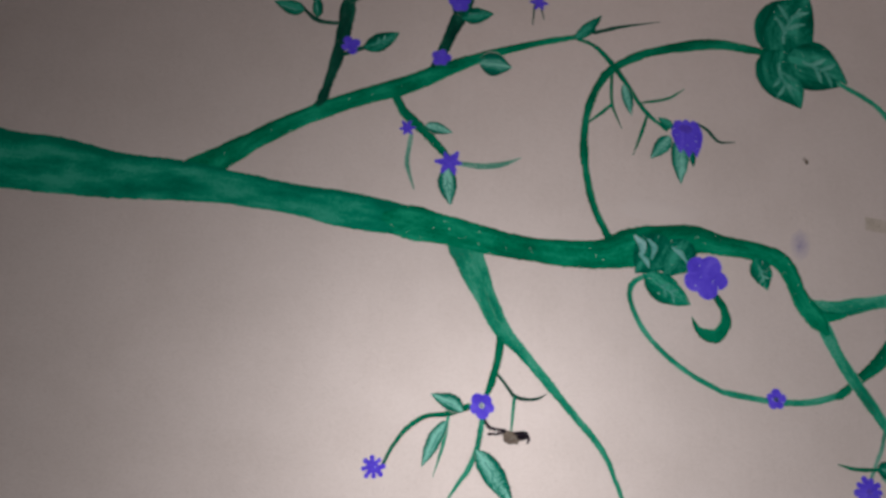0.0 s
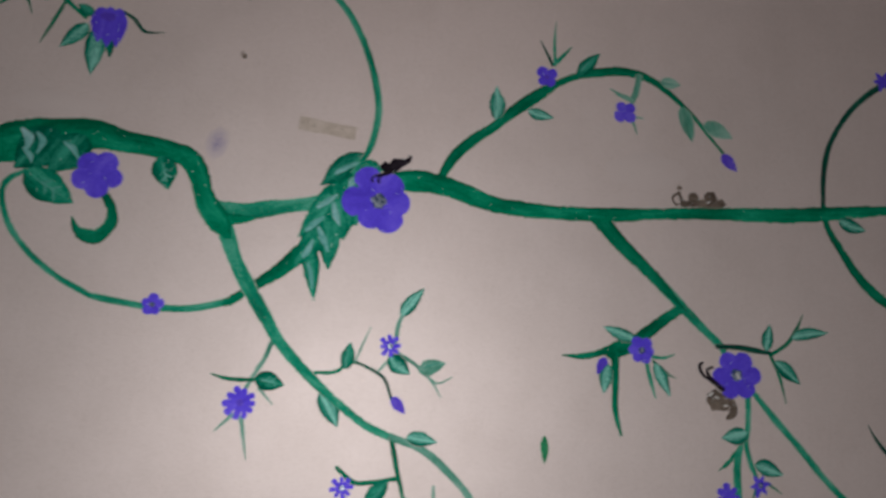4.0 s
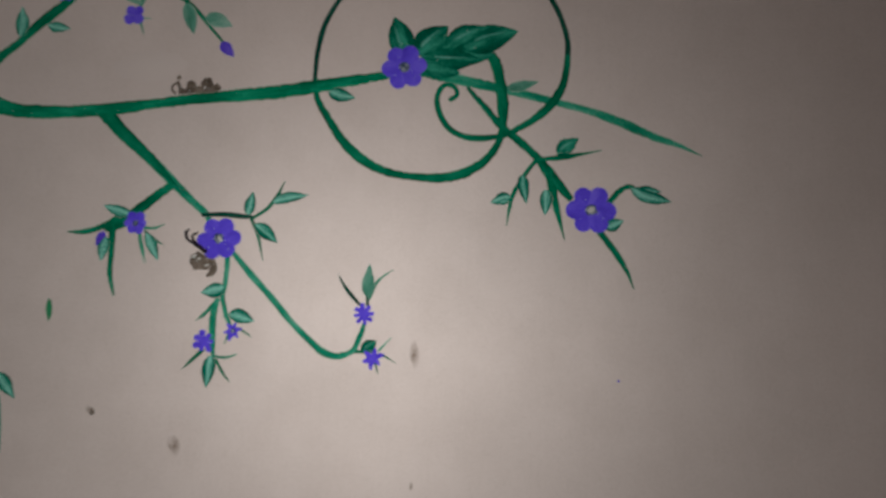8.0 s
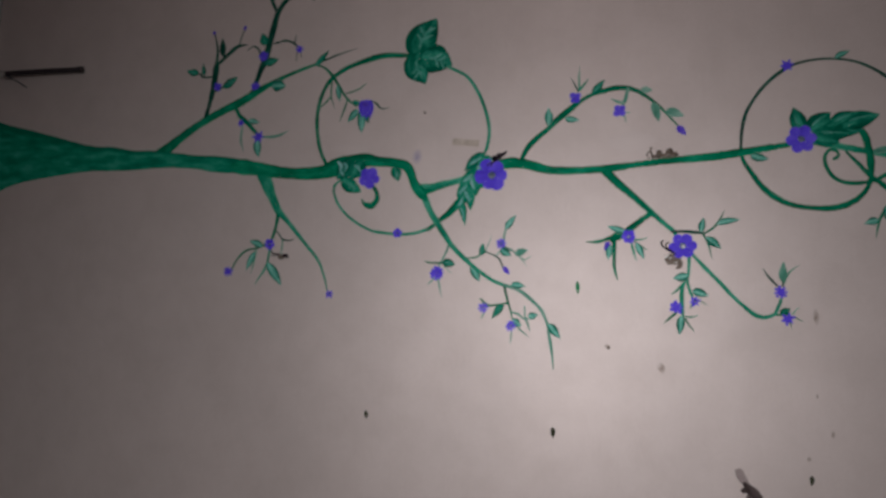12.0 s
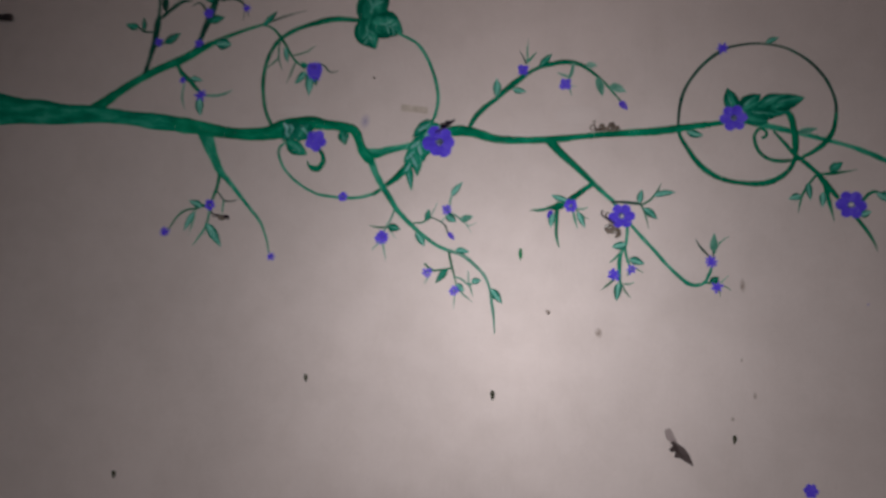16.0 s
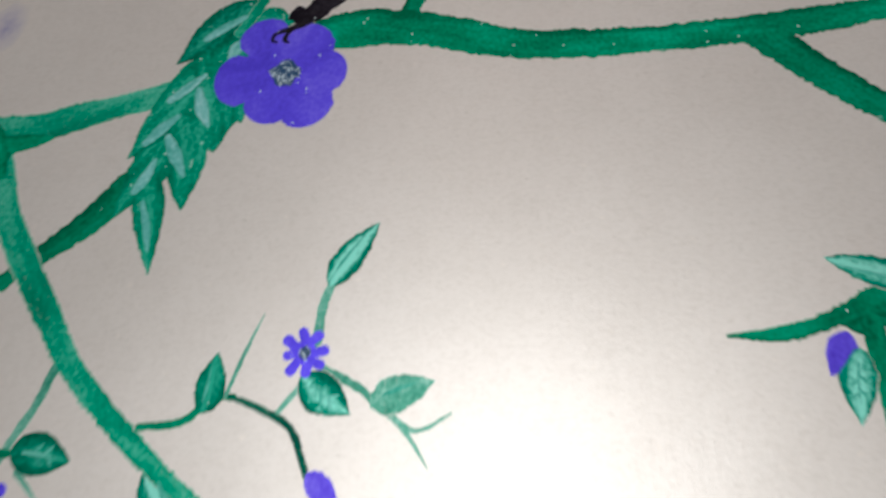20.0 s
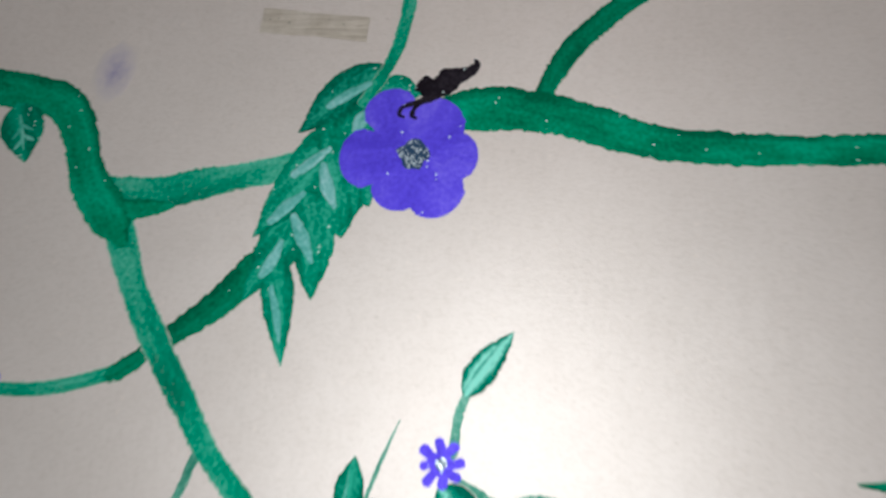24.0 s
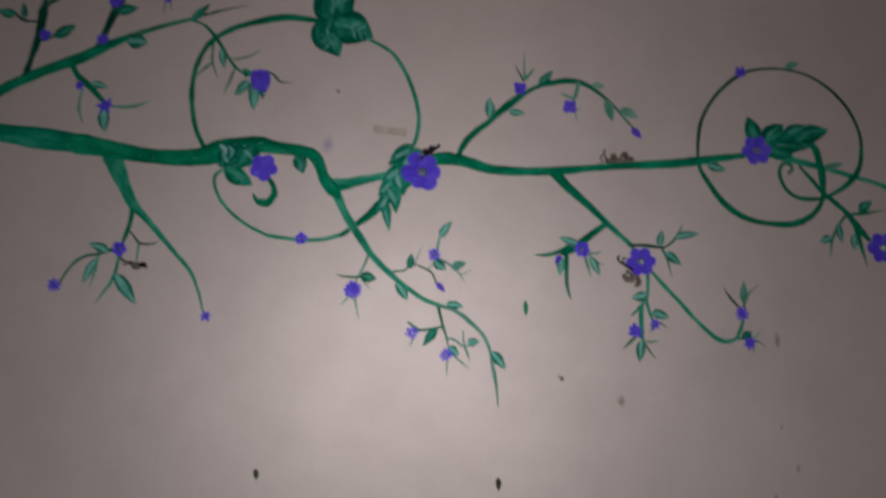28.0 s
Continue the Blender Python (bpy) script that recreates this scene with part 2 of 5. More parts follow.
def smudge(name, col, strength):
    """A smudge or patch whose colour fades out towards its rim."""
    m, nodes, links, b = material(name, 0.51)
    tc = nodes.new("ShaderNodeTexCoord")
    d = nodes.new("ShaderNodeVectorMath")
    d.operation = "DISTANCE"
    flat = nodes.new("ShaderNodeMapping")
    flat.inputs["Scale"].default_value = (1, 0, 1)
    links.new(tc.outputs["Generated"], flat.inputs["Vector"])
    links.new(flat.outputs["Vector"], d.inputs[0])
    d.inputs[1].default_value = (0.5, 0, 0.5)
    n = tex_noise(nodes, links, tc.outputs["Object"], 120.0, 4)
    a = maths(nodes, links, "SUBTRACT", 1.0, maths(nodes, links, "MULTIPLY", d.outputs["Value"], 2.0))
    a = maths(nodes, links, "MULTIPLY", maths(nodes, links, "MAXIMUM", a, 0.0), maths(nodes, links, "MULTIPLY", n, 2.0 * strength))
    torch_gloss(nodes, links, b, blend(nodes, links, a, tuple(0.91 * v for v in PLASTER), col))
    pos = tc.outputs["Object"]
    wall_relief(nodes, links, b, pos, tex_noise(nodes, links, pos, 150.0, 4, (0.10, 1, 1.6)), tex_noise(nodes, links, pos, 90.0, 4, (1.6, 1, 0.07)), tex_noise(nodes, links, pos, 520.0, 4, (0.4, 1, 1.3), 0.65))
    return m


SMUDGE = smudge("faint_smudge", (0.16, 0.12, 0.10), 0.9)
LIGHTPATCH = smudge("pale_wall_patch", (0.62, 0.56, 0.545), 0.25)
VIOLETSMUDGE = smudge("violet_smudge", (0.20, 0.175, 0.30), 0.75)
# white blots painted in for the torch's glints on glitter
SPARK = glitter("white_glint", (0.80, 0.80, 0.78), (0.97, 0.97, 0.97), 500.0, 0.2)
GLITTER = glitter("glitter_gel", (0.02, 0.07, 0.17), (0.62, 0.70, 0.80), 520.0, 0.74)


# ---- builders ----
ORIGIN = {}


def link(name, verts, faces, mat, parent=None, uv=None, origin=None, span=None):
    """One mesh, its vertices given in the world; its origin is its parent's or the one given."""
    org = Vector(origin) if origin else ORIGIN.get(parent, Vector((0, 0, 0)))
    me = bpy.data.meshes.new(name)
    me.from_pydata([tuple(Vector(v) - org) for v in verts], [], faces)
    me.materials.append(mat)
    for title, values in (("UVMap", uv), ("Span", span)):
        if values:
            layer = me.uv_layers.new(name=title)
            for poly in me.polygons:
                for li, vi in zip(poly.loop_indices, poly.vertices):
                    layer.data[li].uv = values[vi]
    ob = new(name, me)
    ORIGIN[ob] = org
    if parent:
        ob.parent = parent
    else:
        ob.location = org
    return ob


def thing(name, label, category, group=""):
    """An Empty; its place is set by its first part."""
    ob = new(name)
    ob.empty_display_size = 0.02
    ORIGIN[ob] = None
    return tagged(ob, label, category, group)


def place(parent, x, z):
    if ORIGIN[parent] is None:
        parent.location = (x, 0, z)
        ORIGIN[parent] = Vector((x, 0, z))


def curve_through(pts, step):
    """Points, about step apart, on a smooth curve through the given (x, z, width)."""
    a = np.array(pts, float)
    if len(a) == 2:
        a = np.array([a[0], (a[0] + a[1]) / 2, a[1]])
    ext = np.vstack([2 * a[0] - a[1], a, 2 * a[-1] - a[-2]])
    ext[:, 2] = np.maximum(ext[:, 2], 0.0004)
    res = []
    for i in range(1, len(ext) - 2):
        p0, p1, p2, p3 = ext[i - 1:i + 3]
        # centripetal spacing keeps uneven steps free of loops
        d = [max(1e-4, np.hypot(*(q[:2] - p[:2])) ** 0.5) for p, q in ((p0, p1), (p1, p2), (p2, p3))]
        t0, t1 = 0.0, d[0]
        t2 = t1 + d[1]
        t3 = t2 + d[2]
        n = max(2, int(np.hypot(*(p2 - p1)[:2]) / step))
        for t in np.linspace(t1, t2, n, endpoint=False):
            a1 = (t1 - t) / (t1 - t0) * p0 + (t - t0) / (t1 - t0) * p1
            a2 = (t2 - t) / (t2 - t1) * p1 + (t - t1) / (t2 - t1) * p2
            a3 = (t3 - t) / (t3 - t2) * p2 + (t - t2) / (t3 - t2) * p3
            b1 = (t2 - t) / (t2 - t0) * a1 + (t - t0) / (t2 - t0) * a2
            b2 = (t3 - t) / (t3 - t1) * a2 + (t - t1) / (t3 - t1) * a3
            res.append((t2 - t) / (t2 - t1) * b1 + (t - t1) / (t2 - t1) * b2)
    res.append(ext[-2])
    r = np.array(res)
    r[:, 2] = np.maximum(r[:, 2], 0.0004)
    return r


ACROSS = (-1.0, -0.82, -0.35, 0.35, 0.82, 1.0)
RAISE = (0.84, 0.96, 1.0, 1.0, 0.96, 0.84)
TURN = [0]


def ribbon(name, mat, parent, c, layer, ragged=0.0011):
    """A raised layer of paint along the line c of (x, z, width), with uneven dry edges, rooted in the wall."""
    TURN[0] += 1
    seed = TURN[0] * 7.31
    place(parent, c[0][0], c[0][1])
    d = np.gradient(c[:, :2], axis=0)
    d /= np.maximum(np.hypot(d[:, 0], d[:, 1]), 1e-9)[:, None]
    side = np.stack([-d[:, 1], d[:, 0]], 1)
    run = np.r_[0, np.cumsum(np.hypot(*np.diff(c[:, :2], axis=0).T))]
    top = 0.0003 + 0.00014 * layer + 0.000002 * (TURN[0] % 17)
    verts, uv, span, faces, k = [], [], [], [], len(ACROSS) + 2
    for i, (x, z, w) in enumerate(c):
        w *= 1 + min(0.16, 0.004 / w) * noise.noise(Vector((run[i] * 26, seed + 3.3, 0.5)))
        amp = min(ragged, 0.16 * w)
        rough = [amp * (0.55 * noise.noise(Vector((run[i] * 90, seed, s))) + 0.9 * noise.noise(Vector((run[i] * 300, seed, s + 5))) + 0.7 * noise.noise(Vector((run[i] * 700, seed, s + 7)))) for s in (0.0, 9.0)]
        ring = []
        for f, r in zip(ACROSS, RAISE):
            o = f * w / 2 + (rough[0] if f < 0 else rough[1]) * abs(f)
            ring.append((x + side[i][0] * o, -top * (0.35 + 0.65 * r), z + side[i][1] * o, o))
        ring = [(ring[0][0], 0.002, ring[0][2], ring[0][3])] + ring + [(ring[-1][0], 0.002, ring[-1][2], ring[-1][3])]
        for vx, vy, vz, o in ring:
            verts.append((vx, vy, vz))
            uv.append((run[i] + seed, o))
        span += [(run[i], f) for f in (-1.0, *ACROSS, 1.0)]
    for i in range(len(c) - 1):
        for j in range(k - 1):
            a = i * k + j
            faces.append((a, a + 1, a + k + 1, a + k))
    faces += [tuple(range(k))[::-1], tuple(range((len(c) - 1) * k, len(c) * k))]
    return link(name, verts, faces, mat, parent, uv, span=span)


def capped(c):
    """The line c with a rounded end wherever it ends broad."""
    parts = [c]
    for i, j in ((0, 1), (-1, -2)):
        w = c[i][2]
        if w > 0.003:
            d = c[i][:2] - c[j][:2]
            d = d / max(np.hypot(*d), 1e-9) * w / 2
            cap = np.array([[*(c[i][:2] + d * s), w * math.sqrt(1 - s * s)] for s in (0.3, 0.55, 0.75, 0.88, 0.96)])
            parts = [cap[::-1]] + parts if i == 0 else parts + [cap]
    return np.vstack(parts)


def stem(parent, mat, pts, layer=1, name="stem"):
    broad = max(w for _, _, w in pts) > 0.02
    return ribbon(name, mat, parent, capped(curve_through([(x, z, 1.06 * w) for x, z, w in pts], 0.0013 if broad else 0.0024)), layer, 0.0021 if broad else 0.0012)


def leaf(parent, mat, base, tip, width, bend=0.1, vein=1, layer=2, name="leaf"):
    """A pointed blade from base to tip, bowed by bend; vein 1: a pale midrib, 2: midrib and side veins."""
    b, t = np.array(base), np.array(tip)
    along = t - b
    n = np.array([-along[1], along[0]])
    s = np.linspace(0, 1, max(10, int(np.hypot(*along) / 0.0026)))
    line = b + along * s[:, None] + n * (bend * np.sin(np.pi * s) + 0.25 * bend * np.sin(2 * np.pi * s))[:, None]
    w = 1.06 * width * np.maximum(np.sin(np.pi * s ** 0.78), 0) ** 0.8 * (1 - 0.25 * s ** 4)
    blade = ribbon(name, mat, parent, np.c_[line, np.maximum(w, 0.0008)], layer, 0.0016)
    if vein:
        m = len(s)
        i0, i1 = int(0.22 * m), max(int(0.22 * m) + 4, int(0.8 * m))
        vw = np.interp(np.linspace(0, 1, i1 - i0), (0, 0.3, 1), (0.05, 0.13 if vein == 1 else 0.07, 0.02)) * width
        shift = n / max(np.hypot(*n), 1e-9) * width * (0.10 if vein == 1 else 0.0)
        ribbon("vein", VEIN, blade, np.c_[line[i0:i1] + shift, vw], layer + 0.8, 0.0008)
    if vein == 2:
        u, v = along / np.hypot(*along), n / np.hypot(*n)
        for f, g in ((0.36, 1), (0.42, -1), (0.54, 1), (0.6, -1)):
            p = b + along * f + n * bend * math.sin(math.pi * f)
            q = p + (u * 0.24 + v * g * 0.27) * width
            ribbon("vein", VEIN, blade, curve_through([(*p, 0.05 * width), (*((p + q) / 2 + u * 0.02 * width), 0.09 * width), (*q, 0.02 * width)], 0.003), layer + 0.8, 0.0006)
    return blade


def disc(name, mat, parent, c, rx, ry, rot, layer, ragged=0.05, sides=26):
    """A flat blot of paint, slightly domed, rooted in the wall."""
    TURN[0] += 1
    seed = TURN[0] * 3.7
    place(parent, *c)
    top = 0.0003 + 0.00014 * layer + 0.000002 * (TURN[0] % 17)
    ca, sa = math.cos(radians(rot)), math.sin(radians(rot))
    verts, uv, span, faces = [], [], [], []
    for r, y in ((1.0, 0.002), (1.0, -0.5 * top), (0.88, -0.9 * top), (0.45, -top)):
        for i in range(sides):
            a = 2 * math.pi * i / sides
            k = r * (1 + ragged * 2 * noise.noise(Vector((2 * math.cos(a), 2 * math.sin(a), seed))) + ragged * noise.noise(Vector((7 * math.cos(a), 7 * math.sin(a), seed))))
            x, z = rx * k * math.cos(a), ry * k * math.sin(a)
            verts.append((c[0] + ca * x - sa * z, y, c[1] + sa * x + ca * z))
            uv.append((x + seed, z))
            span.append((0, r))
    for q in range(3):
        for i in range(sides):
            j = (i + 1) % sides
            faces.append((q * sides + i, q * sides + j, (q + 1) * sides + j, (q + 1) * sides + i))
    faces.append(tuple(range(3 * sides, 4 * sides)))
    return link(name, verts, faces, mat, parent, uv, span=span)


def blob(parent, mat, c, rx, ry, rot=0, layer=3, name="body"):
    return disc(name, mat, parent, c, rx, ry, rot, layer, 0.16)


def flower(parent, mat, c, r, n, rot, style, centre, layer, petals=None):
    """Painted petals round a centre: round lobes, or the thin rays of a star."""
    big = parent.name.startswith("painted_flower")
    place(parent, *c)
    top = parent
    if big:
        disc("petal_base", mat, parent, c, r * 0.2, r * 0.2, 0, layer + 0.9, 0.1, 20)
    else:
        top = disc("flower", mat, parent, c, r * (0.46 if n == 8 else 0.56 if n > 6 else 0.5), r * (0.46 if n == 8 else 0.56 if n > 6 else 0.5), 0, layer, 0.1, 18)
    for i, (turn, k, w) in enumerate(petals or ()):
        a, pr = radians(turn), w / 2
        d = k - pr * 0.8
        along = np.sin(np.pi / 2 * np.linspace(0, 1, 44)) * k
        width = np.where(along < d, np.interp(along, (0, d), (0.5 * w, w)), w * np.sqrt(np.maximum(0.0, 1 - ((along - d) / (k - d)) ** 2)))
        line = np.array(c) + np.c_[np.cos(a) * along, np.sin(a) * along]
        ribbon("petal", mat, top, np.c_[line, np.maximum(width, 0.0008)], layer + 0.25 * (i % 2), 0.0016)
    rng = random.Random(int(abs(c[0]) * 9973 + abs(c[1]) * 7919))
    for i in range(0 if petals else n):
        r_out = r * (0.93 if n == 8 else 1.0)
        a = radians(rot) + 2 * math.pi * i / n + rng.uniform(-0.06, 0.06)
        k = r_out * (rng.uniform(1.0, 1.05) if big else rng.uniform(0.86, 1.1))
        if style == "round":
            pr = k * min(0.46, 2.25 / n)
            d = k - pr * 1.02
            s = np.sin(np.pi / 2 * np.linspace(0, 1, max(16, int(k / 0.0018))))
            along = s * k
            w = np.where(along < d, np.interp(along, (0, d), (0.5 * k, 2 * pr)), 2 * pr * np.sqrt(np.maximum(0.0, 1 - ((along - d) / (k - d)) ** 2)))
            line = np.array(c) + np.c_[np.cos(a) * along, np.sin(a) * along]
            ribbon("petal", mat, top, np.c_[line, np.maximum(w, 0.0008)], layer + 0.25 * (i % 2), 0.0014)
        else:
            bow = rng.uniform(-0.15, 0.15)
            mid = (c[0] + 0.55 * k * math.cos(a + bow), c[1] + 0.55 * k * math.sin(a + bow))
            w = k * (0.46 if n < 7 else (3.7 if n == 8 else 4.4) / n)
            if n > 6:
                ribbon("petal", mat, top, capped(curve_through([(c[0], c[1], w * 0.7), (*mid, w * 0.85), (c[0] + 0.86 * k * math.cos(a), c[1] + 0.86 * k * math.sin(a), w * 0.95)], 0.0025)), layer + 0.25 * (i % 2), 0.0006)
                continue
            ribbon("petal", mat, top, curve_through([(c[0], c[1], w * 0.8), (*mid, w), (c[0] + k * math.cos(a), c[1] + k * math.sin(a), w * 0.35)], 0.0025), layer + 0.25 * (i % 2), 0.0006)
    if centre:
        disc("centre", centre, top, c, r * 0.25, r * 0.25, 20, layer + 1.4, 0.2, 22)


def box(name, mat, lo, hi, parent=None, bevel=0.0):
    bm = bmesh.new()
    bmesh.ops.create_cube(bm, size=1.0)
    mid, size = [(a + b) / 2 for a, b in zip(lo, hi)], [b - a for a, b in zip(lo, hi)]
    for v in bm.verts:
        v.co = Vector([c * s for c, s in zip(v.co, size)])
    if bevel:
        bmesh.ops.bevel(bm, geom=bm.edges[:], offset=bevel, segments=2, affect="EDGES")
    me = bpy.data.meshes.new(name)
    bm.to_mesh(me)
    bm.free()
    me.materials.append(mat)
    ob = new(name, me)
    ob.location = Vector(mid) - (ORIGIN[parent] if parent else Vector((0, 0, 0)))
    if parent:
        ob.parent = parent
    return ob


def tube(name, mat, parent, pts, radius, sides=10):
    """A round bar or cord through points of the world."""
    place(parent, pts[0][0], pts[0][2])
    org = ORIGIN[parent]
    p = [Vector(q) for q in pts]
    verts, faces = [], []
    for i, q in enumerate(p):
        d = (p[min(i + 1, len(p) - 1)] - p[max(i - 1, 0)]).normalized()
        u = d.cross(Vector((0, 0, 1))).normalized()
        v = d.cross(u)
        for j in range(sides):
            a = 2 * math.pi * j / sides
            verts.append(q + radius * (math.cos(a) * u + math.sin(a) * v))
    for i in range(len(p) - 1):
        for j in range(sides):
            faces.append((i * sides + j, i * sides + (j + 1) % sides, (i + 1) * sides + (j + 1) % sides, (i + 1) * sides + j))
    faces += [tuple(range(sides))[::-1], tuple(range((len(p) - 1) * sides, len(p) * sides))]
    return link(name, verts, faces, mat, parent)


# ---- the room ----
FLOOR = plaster("floor_cement", (0.30, 0.29, 0.28), 1.5, 0.7)
tagged(box("wall_north", WALL, (-3.4, 0.0, 0.0), (3.2, 0.14, 2.9)), "pinkish cream painted plaster wall with faint brush marks", "wall", kind="structure")
tagged(box("wall_pier", PIER, (-3.4, -0.03, 0.0), (-2.547, 0.0, 2.9), bevel=0.004), "grey-white painted pier beside the mural", "wall", kind="structure")
tagged(box("wall_west", PIER, (-3.54, -8.4, 0.0), (-3.4, 0.14, 2.9)), "plain painted side wall", "wall", kind="structure")
tagged(box("wall_east", WALL, (3.2, -8.4, 0.0), (3.34, 0.14, 2.9)), "plain painted side wall", "wall", kind="structure")
tagged(box("wall_south", WALL, (-3.4, -8.54, 0.0), (3.2, -8.4, 2.9)), "plain painted back wall", "wall", kind="structure")
tagged(box("floor", FLOOR, (-3.54, -8.54, -0.1), (3.34, 0.14, 0.0)), "plain grey cement floor", "floor", kind="structure")
tagged(box("ceiling", WALL, (-3.54, -8.54, 2.9), (3.34, 0.14, 3.0)), "plain painted ceiling", "ceiling", kind="structure")

# ---- rod, cord and tape ----
ROD, _, _, _b = material("dark_wood_stick", 0.5)
_b.inputs["Base Color"].default_value = (0.018, 0.012, 0.016, 1)
CORD, _, _, _b = material("blue_black_cord", 0.5)
_b.inputs["Base Color"].default_value = (0.02, 0.03, 0.04, 1)
KNOT, _, _, _b = material("pale_string", 0.7)
_b.inputs["Base Color"].default_value = (0.32, 0.30, 0.29, 1)
rod = thing("wooden_stick", "dark stick fixed level against the wall and pier", "stick")
tube("stick", ROD, rod, [(-3.2, -0.042, 2.262), (-2.7, -0.042, 2.272), (-2.2, -0.032, 2.288), (-2.02, -0.018, 2.295)], 0.013)
tube("stick_end", ROD, rod, [(-2.025, -0.018, 2.2948), (-2.002, -0.016, 2.296)], 0.0155)
cord = thing("thin_cord", "thin dark cord tied to the stick with string", "cord")
tube("cord", CORD, cord, [(-3.15, -0.04, 2.49), (-2.9, -0.04, 2.415), (-2.7, -0.042, 2.345), (-2.52, -0.05, 2.295), (-2.45, -0.048, 2.275)], 0.0075)
tube("cord_tail", CORD, cord, [(-2.42, -0.045, 2.27), (-2.36, -0.02, 2.24), (-2.33, -0.004, 2.222)], 0.003)
tube("string_knot", KNOT, cord, [(-2.475, -0.048, 2.286), (-2.45, -0.058, 2.278), (-2.425, -0.045, 2.268)], 0.016)

TAPE, _n, _l, _b = material("old_clear_tape", 0.51)
_pos = _n.new("ShaderNodeTexCoord").outputs["Object"]
_c = ramp(_n, _l, tex_noise(_n, _l, _pos, 38.0, 4), [(0.35, (0.31, 0.265, 0.23)), (0.65, (0.44, 0.385, 0.35))])
_c = blend(_n, _l, ramp(_n, _l, tex_noise(_n, _l, _pos, 190.0, 2), [(0.68, (0, 0, 0)), (0.74, (1, 1, 1))]), _c, (0.05, 0.04, 0.035))
torch_gloss(_n, _l, _b, _c)
relief(_n, _l, _b, tex_noise(_n, _l, _pos, 60.0, 3, (0.3, 1, 3)), 0.0008)
tape = thing("adhesive_tape", "old yellowed strip of clear sticky tape with dirt specks", "tape")
for _x, _w in ((-0.1645, 0.0285), (-0.0565, 0.027)):
    ribbon("torn_end", TAPE, tape, curve_through([(_x - 0.0015, 1.9355 - 0.07 * (_x + 0.166), _w), (_x + 0.0015, 1.9355 - 0.07 * (_x + 0.166), _w)], 0.002), 0.5, 0.0009)
ribbon("strip", TAPE, tape, curve_through([(-0.166, 1.936, 0.028), (-0.11, 1.932, 0.028), (-0.055, 1.928, 0.0275)], 0.006), 0, 0.0005)

# ---- the painted mural ----

branch = thing("painted_branch", "thick emerald green painted branch across the plaster wall", "painted branch")
stem(branch, TRUNK, [(-2.5251, 1.8634, .3912), (-2.4447, 1.8719, .3291), (-2.3225, 1.8784, .2601), (-2.1833, 1.8764, .2052), (-1.8988, 1.8652, .113), (-1.7945, 1.8643, .1063), (-1.688, 1.8578, .0895), (-1.5505, 1.8615, .0755), (-1.4480, 1.8575, .0640), (-1.3427, 1.8495, .0600), (-1.2410, 1.8405, .0690), (-1.1380, 1.8325, .0625), (-1.0964, 1.8255, .0590)])
stem(branch, MAIN, [(-1.1528, 1.8330, .0319), (-1.1279, 1.8300, .0610), (-1.0300, 1.8200, .0565), (-.9150, 1.8040, .0475), (-.8070, 1.8003, .0525), (-.7200, 1.8085, .0600), (-.6748, 1.8243, .0745), (-.6048, 1.844, .0710), (-.5338, 1.8590, .0560), (-.4740, 1.8520, .0410), (-.4300, 1.8500, .0385), (-.3950, 1.8452, .0385), (-.3660, 1.8390, .0385), (-.3460, 1.8250, .0370), (-.3330, 1.8020, .0340), (-.3230, 1.7770, .0335), (-.3110, 1.7520, .0380), (-.2900, 1.7270, .0405), (-.2740, 1.7080, .0285), (-.2660, 1.6960, .0140)], 1.2)
stem(branch, WASH, [(-.2900, 1.7400, .0390), (-.2600, 1.7400, .0410), (-.2330, 1.7465, .0360), (-.1960, 1.7580, .0305), (-.1596, 1.7670, .0275), (-.0964, 1.7835, .0265)], 0.4)
stem(branch, MAIN, [(-.2760, 1.7255, .0220), (-.2500, 1.7295, .0175), (-.2320, 1.7320, .0110), (-.2220, 1.7340, .0050)], 1.0)
stem(branch, MAIN, [(.0115, 1.8335, .0333), (.0429, 1.8433, .0382), (.0988, 1.848, .0413), (.1552, 1.839, .0376), (.2191, 1.8216, .0322), (.2811, 1.8176, .0295), (.3573, 1.819, .0284), (.4656, 1.8287, .0264), (.541, 1.8392, .0222), (.6501, 1.8544, .0224), (.7611, 1.8653, .0272), (.851, 1.8754, .0297), (.9246, 1.888, .0277), (.9876, 1.8991, .0232), (1.1035, 1.9199, .0188)], 1.6)
stem(branch, WASH, [(1.1548, 1.9271, .021), (1.2358, 1.9117, .0228), (1.3115, 1.8962, .0226), (1.3865, 1.8798, .0187), (1.461, 1.8617, .0168), (1.5349, 1.8429, .0166), (1.6084, 1.8167, .0202), (1.6723, 1.7884, .0173), (1.7265, 1.7701, .0109), (1.7759, 1.748, .0018)], 0.4)

upper = thing("painted_branch", "slender green painted side branch rising from the main branch", "painted branch")
stem(upper, MAIN, [(-1.5303, 1.8829, .0668), (-1.4945, 1.9145, .0496), (-1.4557, 1.9457, .041), (-1.3857, 1.9973, .0349), (-1.3182, 2.0396, .0354), (-1.2374, 2.0819, .0337), (-1.1487, 2.1221, .0379), (-1.0588, 2.1751, .0312), (-.9777, 2.2171, .0216), (-.8822, 2.2565, .0142), (-.7942, 2.2856, .0118)], 0.5)
stem(upper, DARK, [(-.7571, 2.3006, .0106), (-.6961, 2.3239, .0069), (-.6122, 2.3483, .0015)])
leaf(upper, LEAF, (-.8009, 2.2807), (-.7425, 2.3452), .0273, -0.03, 0)
leaf(upper, PALE, (-1.0028, 2.1918), (-.9327, 2.1913), .0542, 0.03, 1)

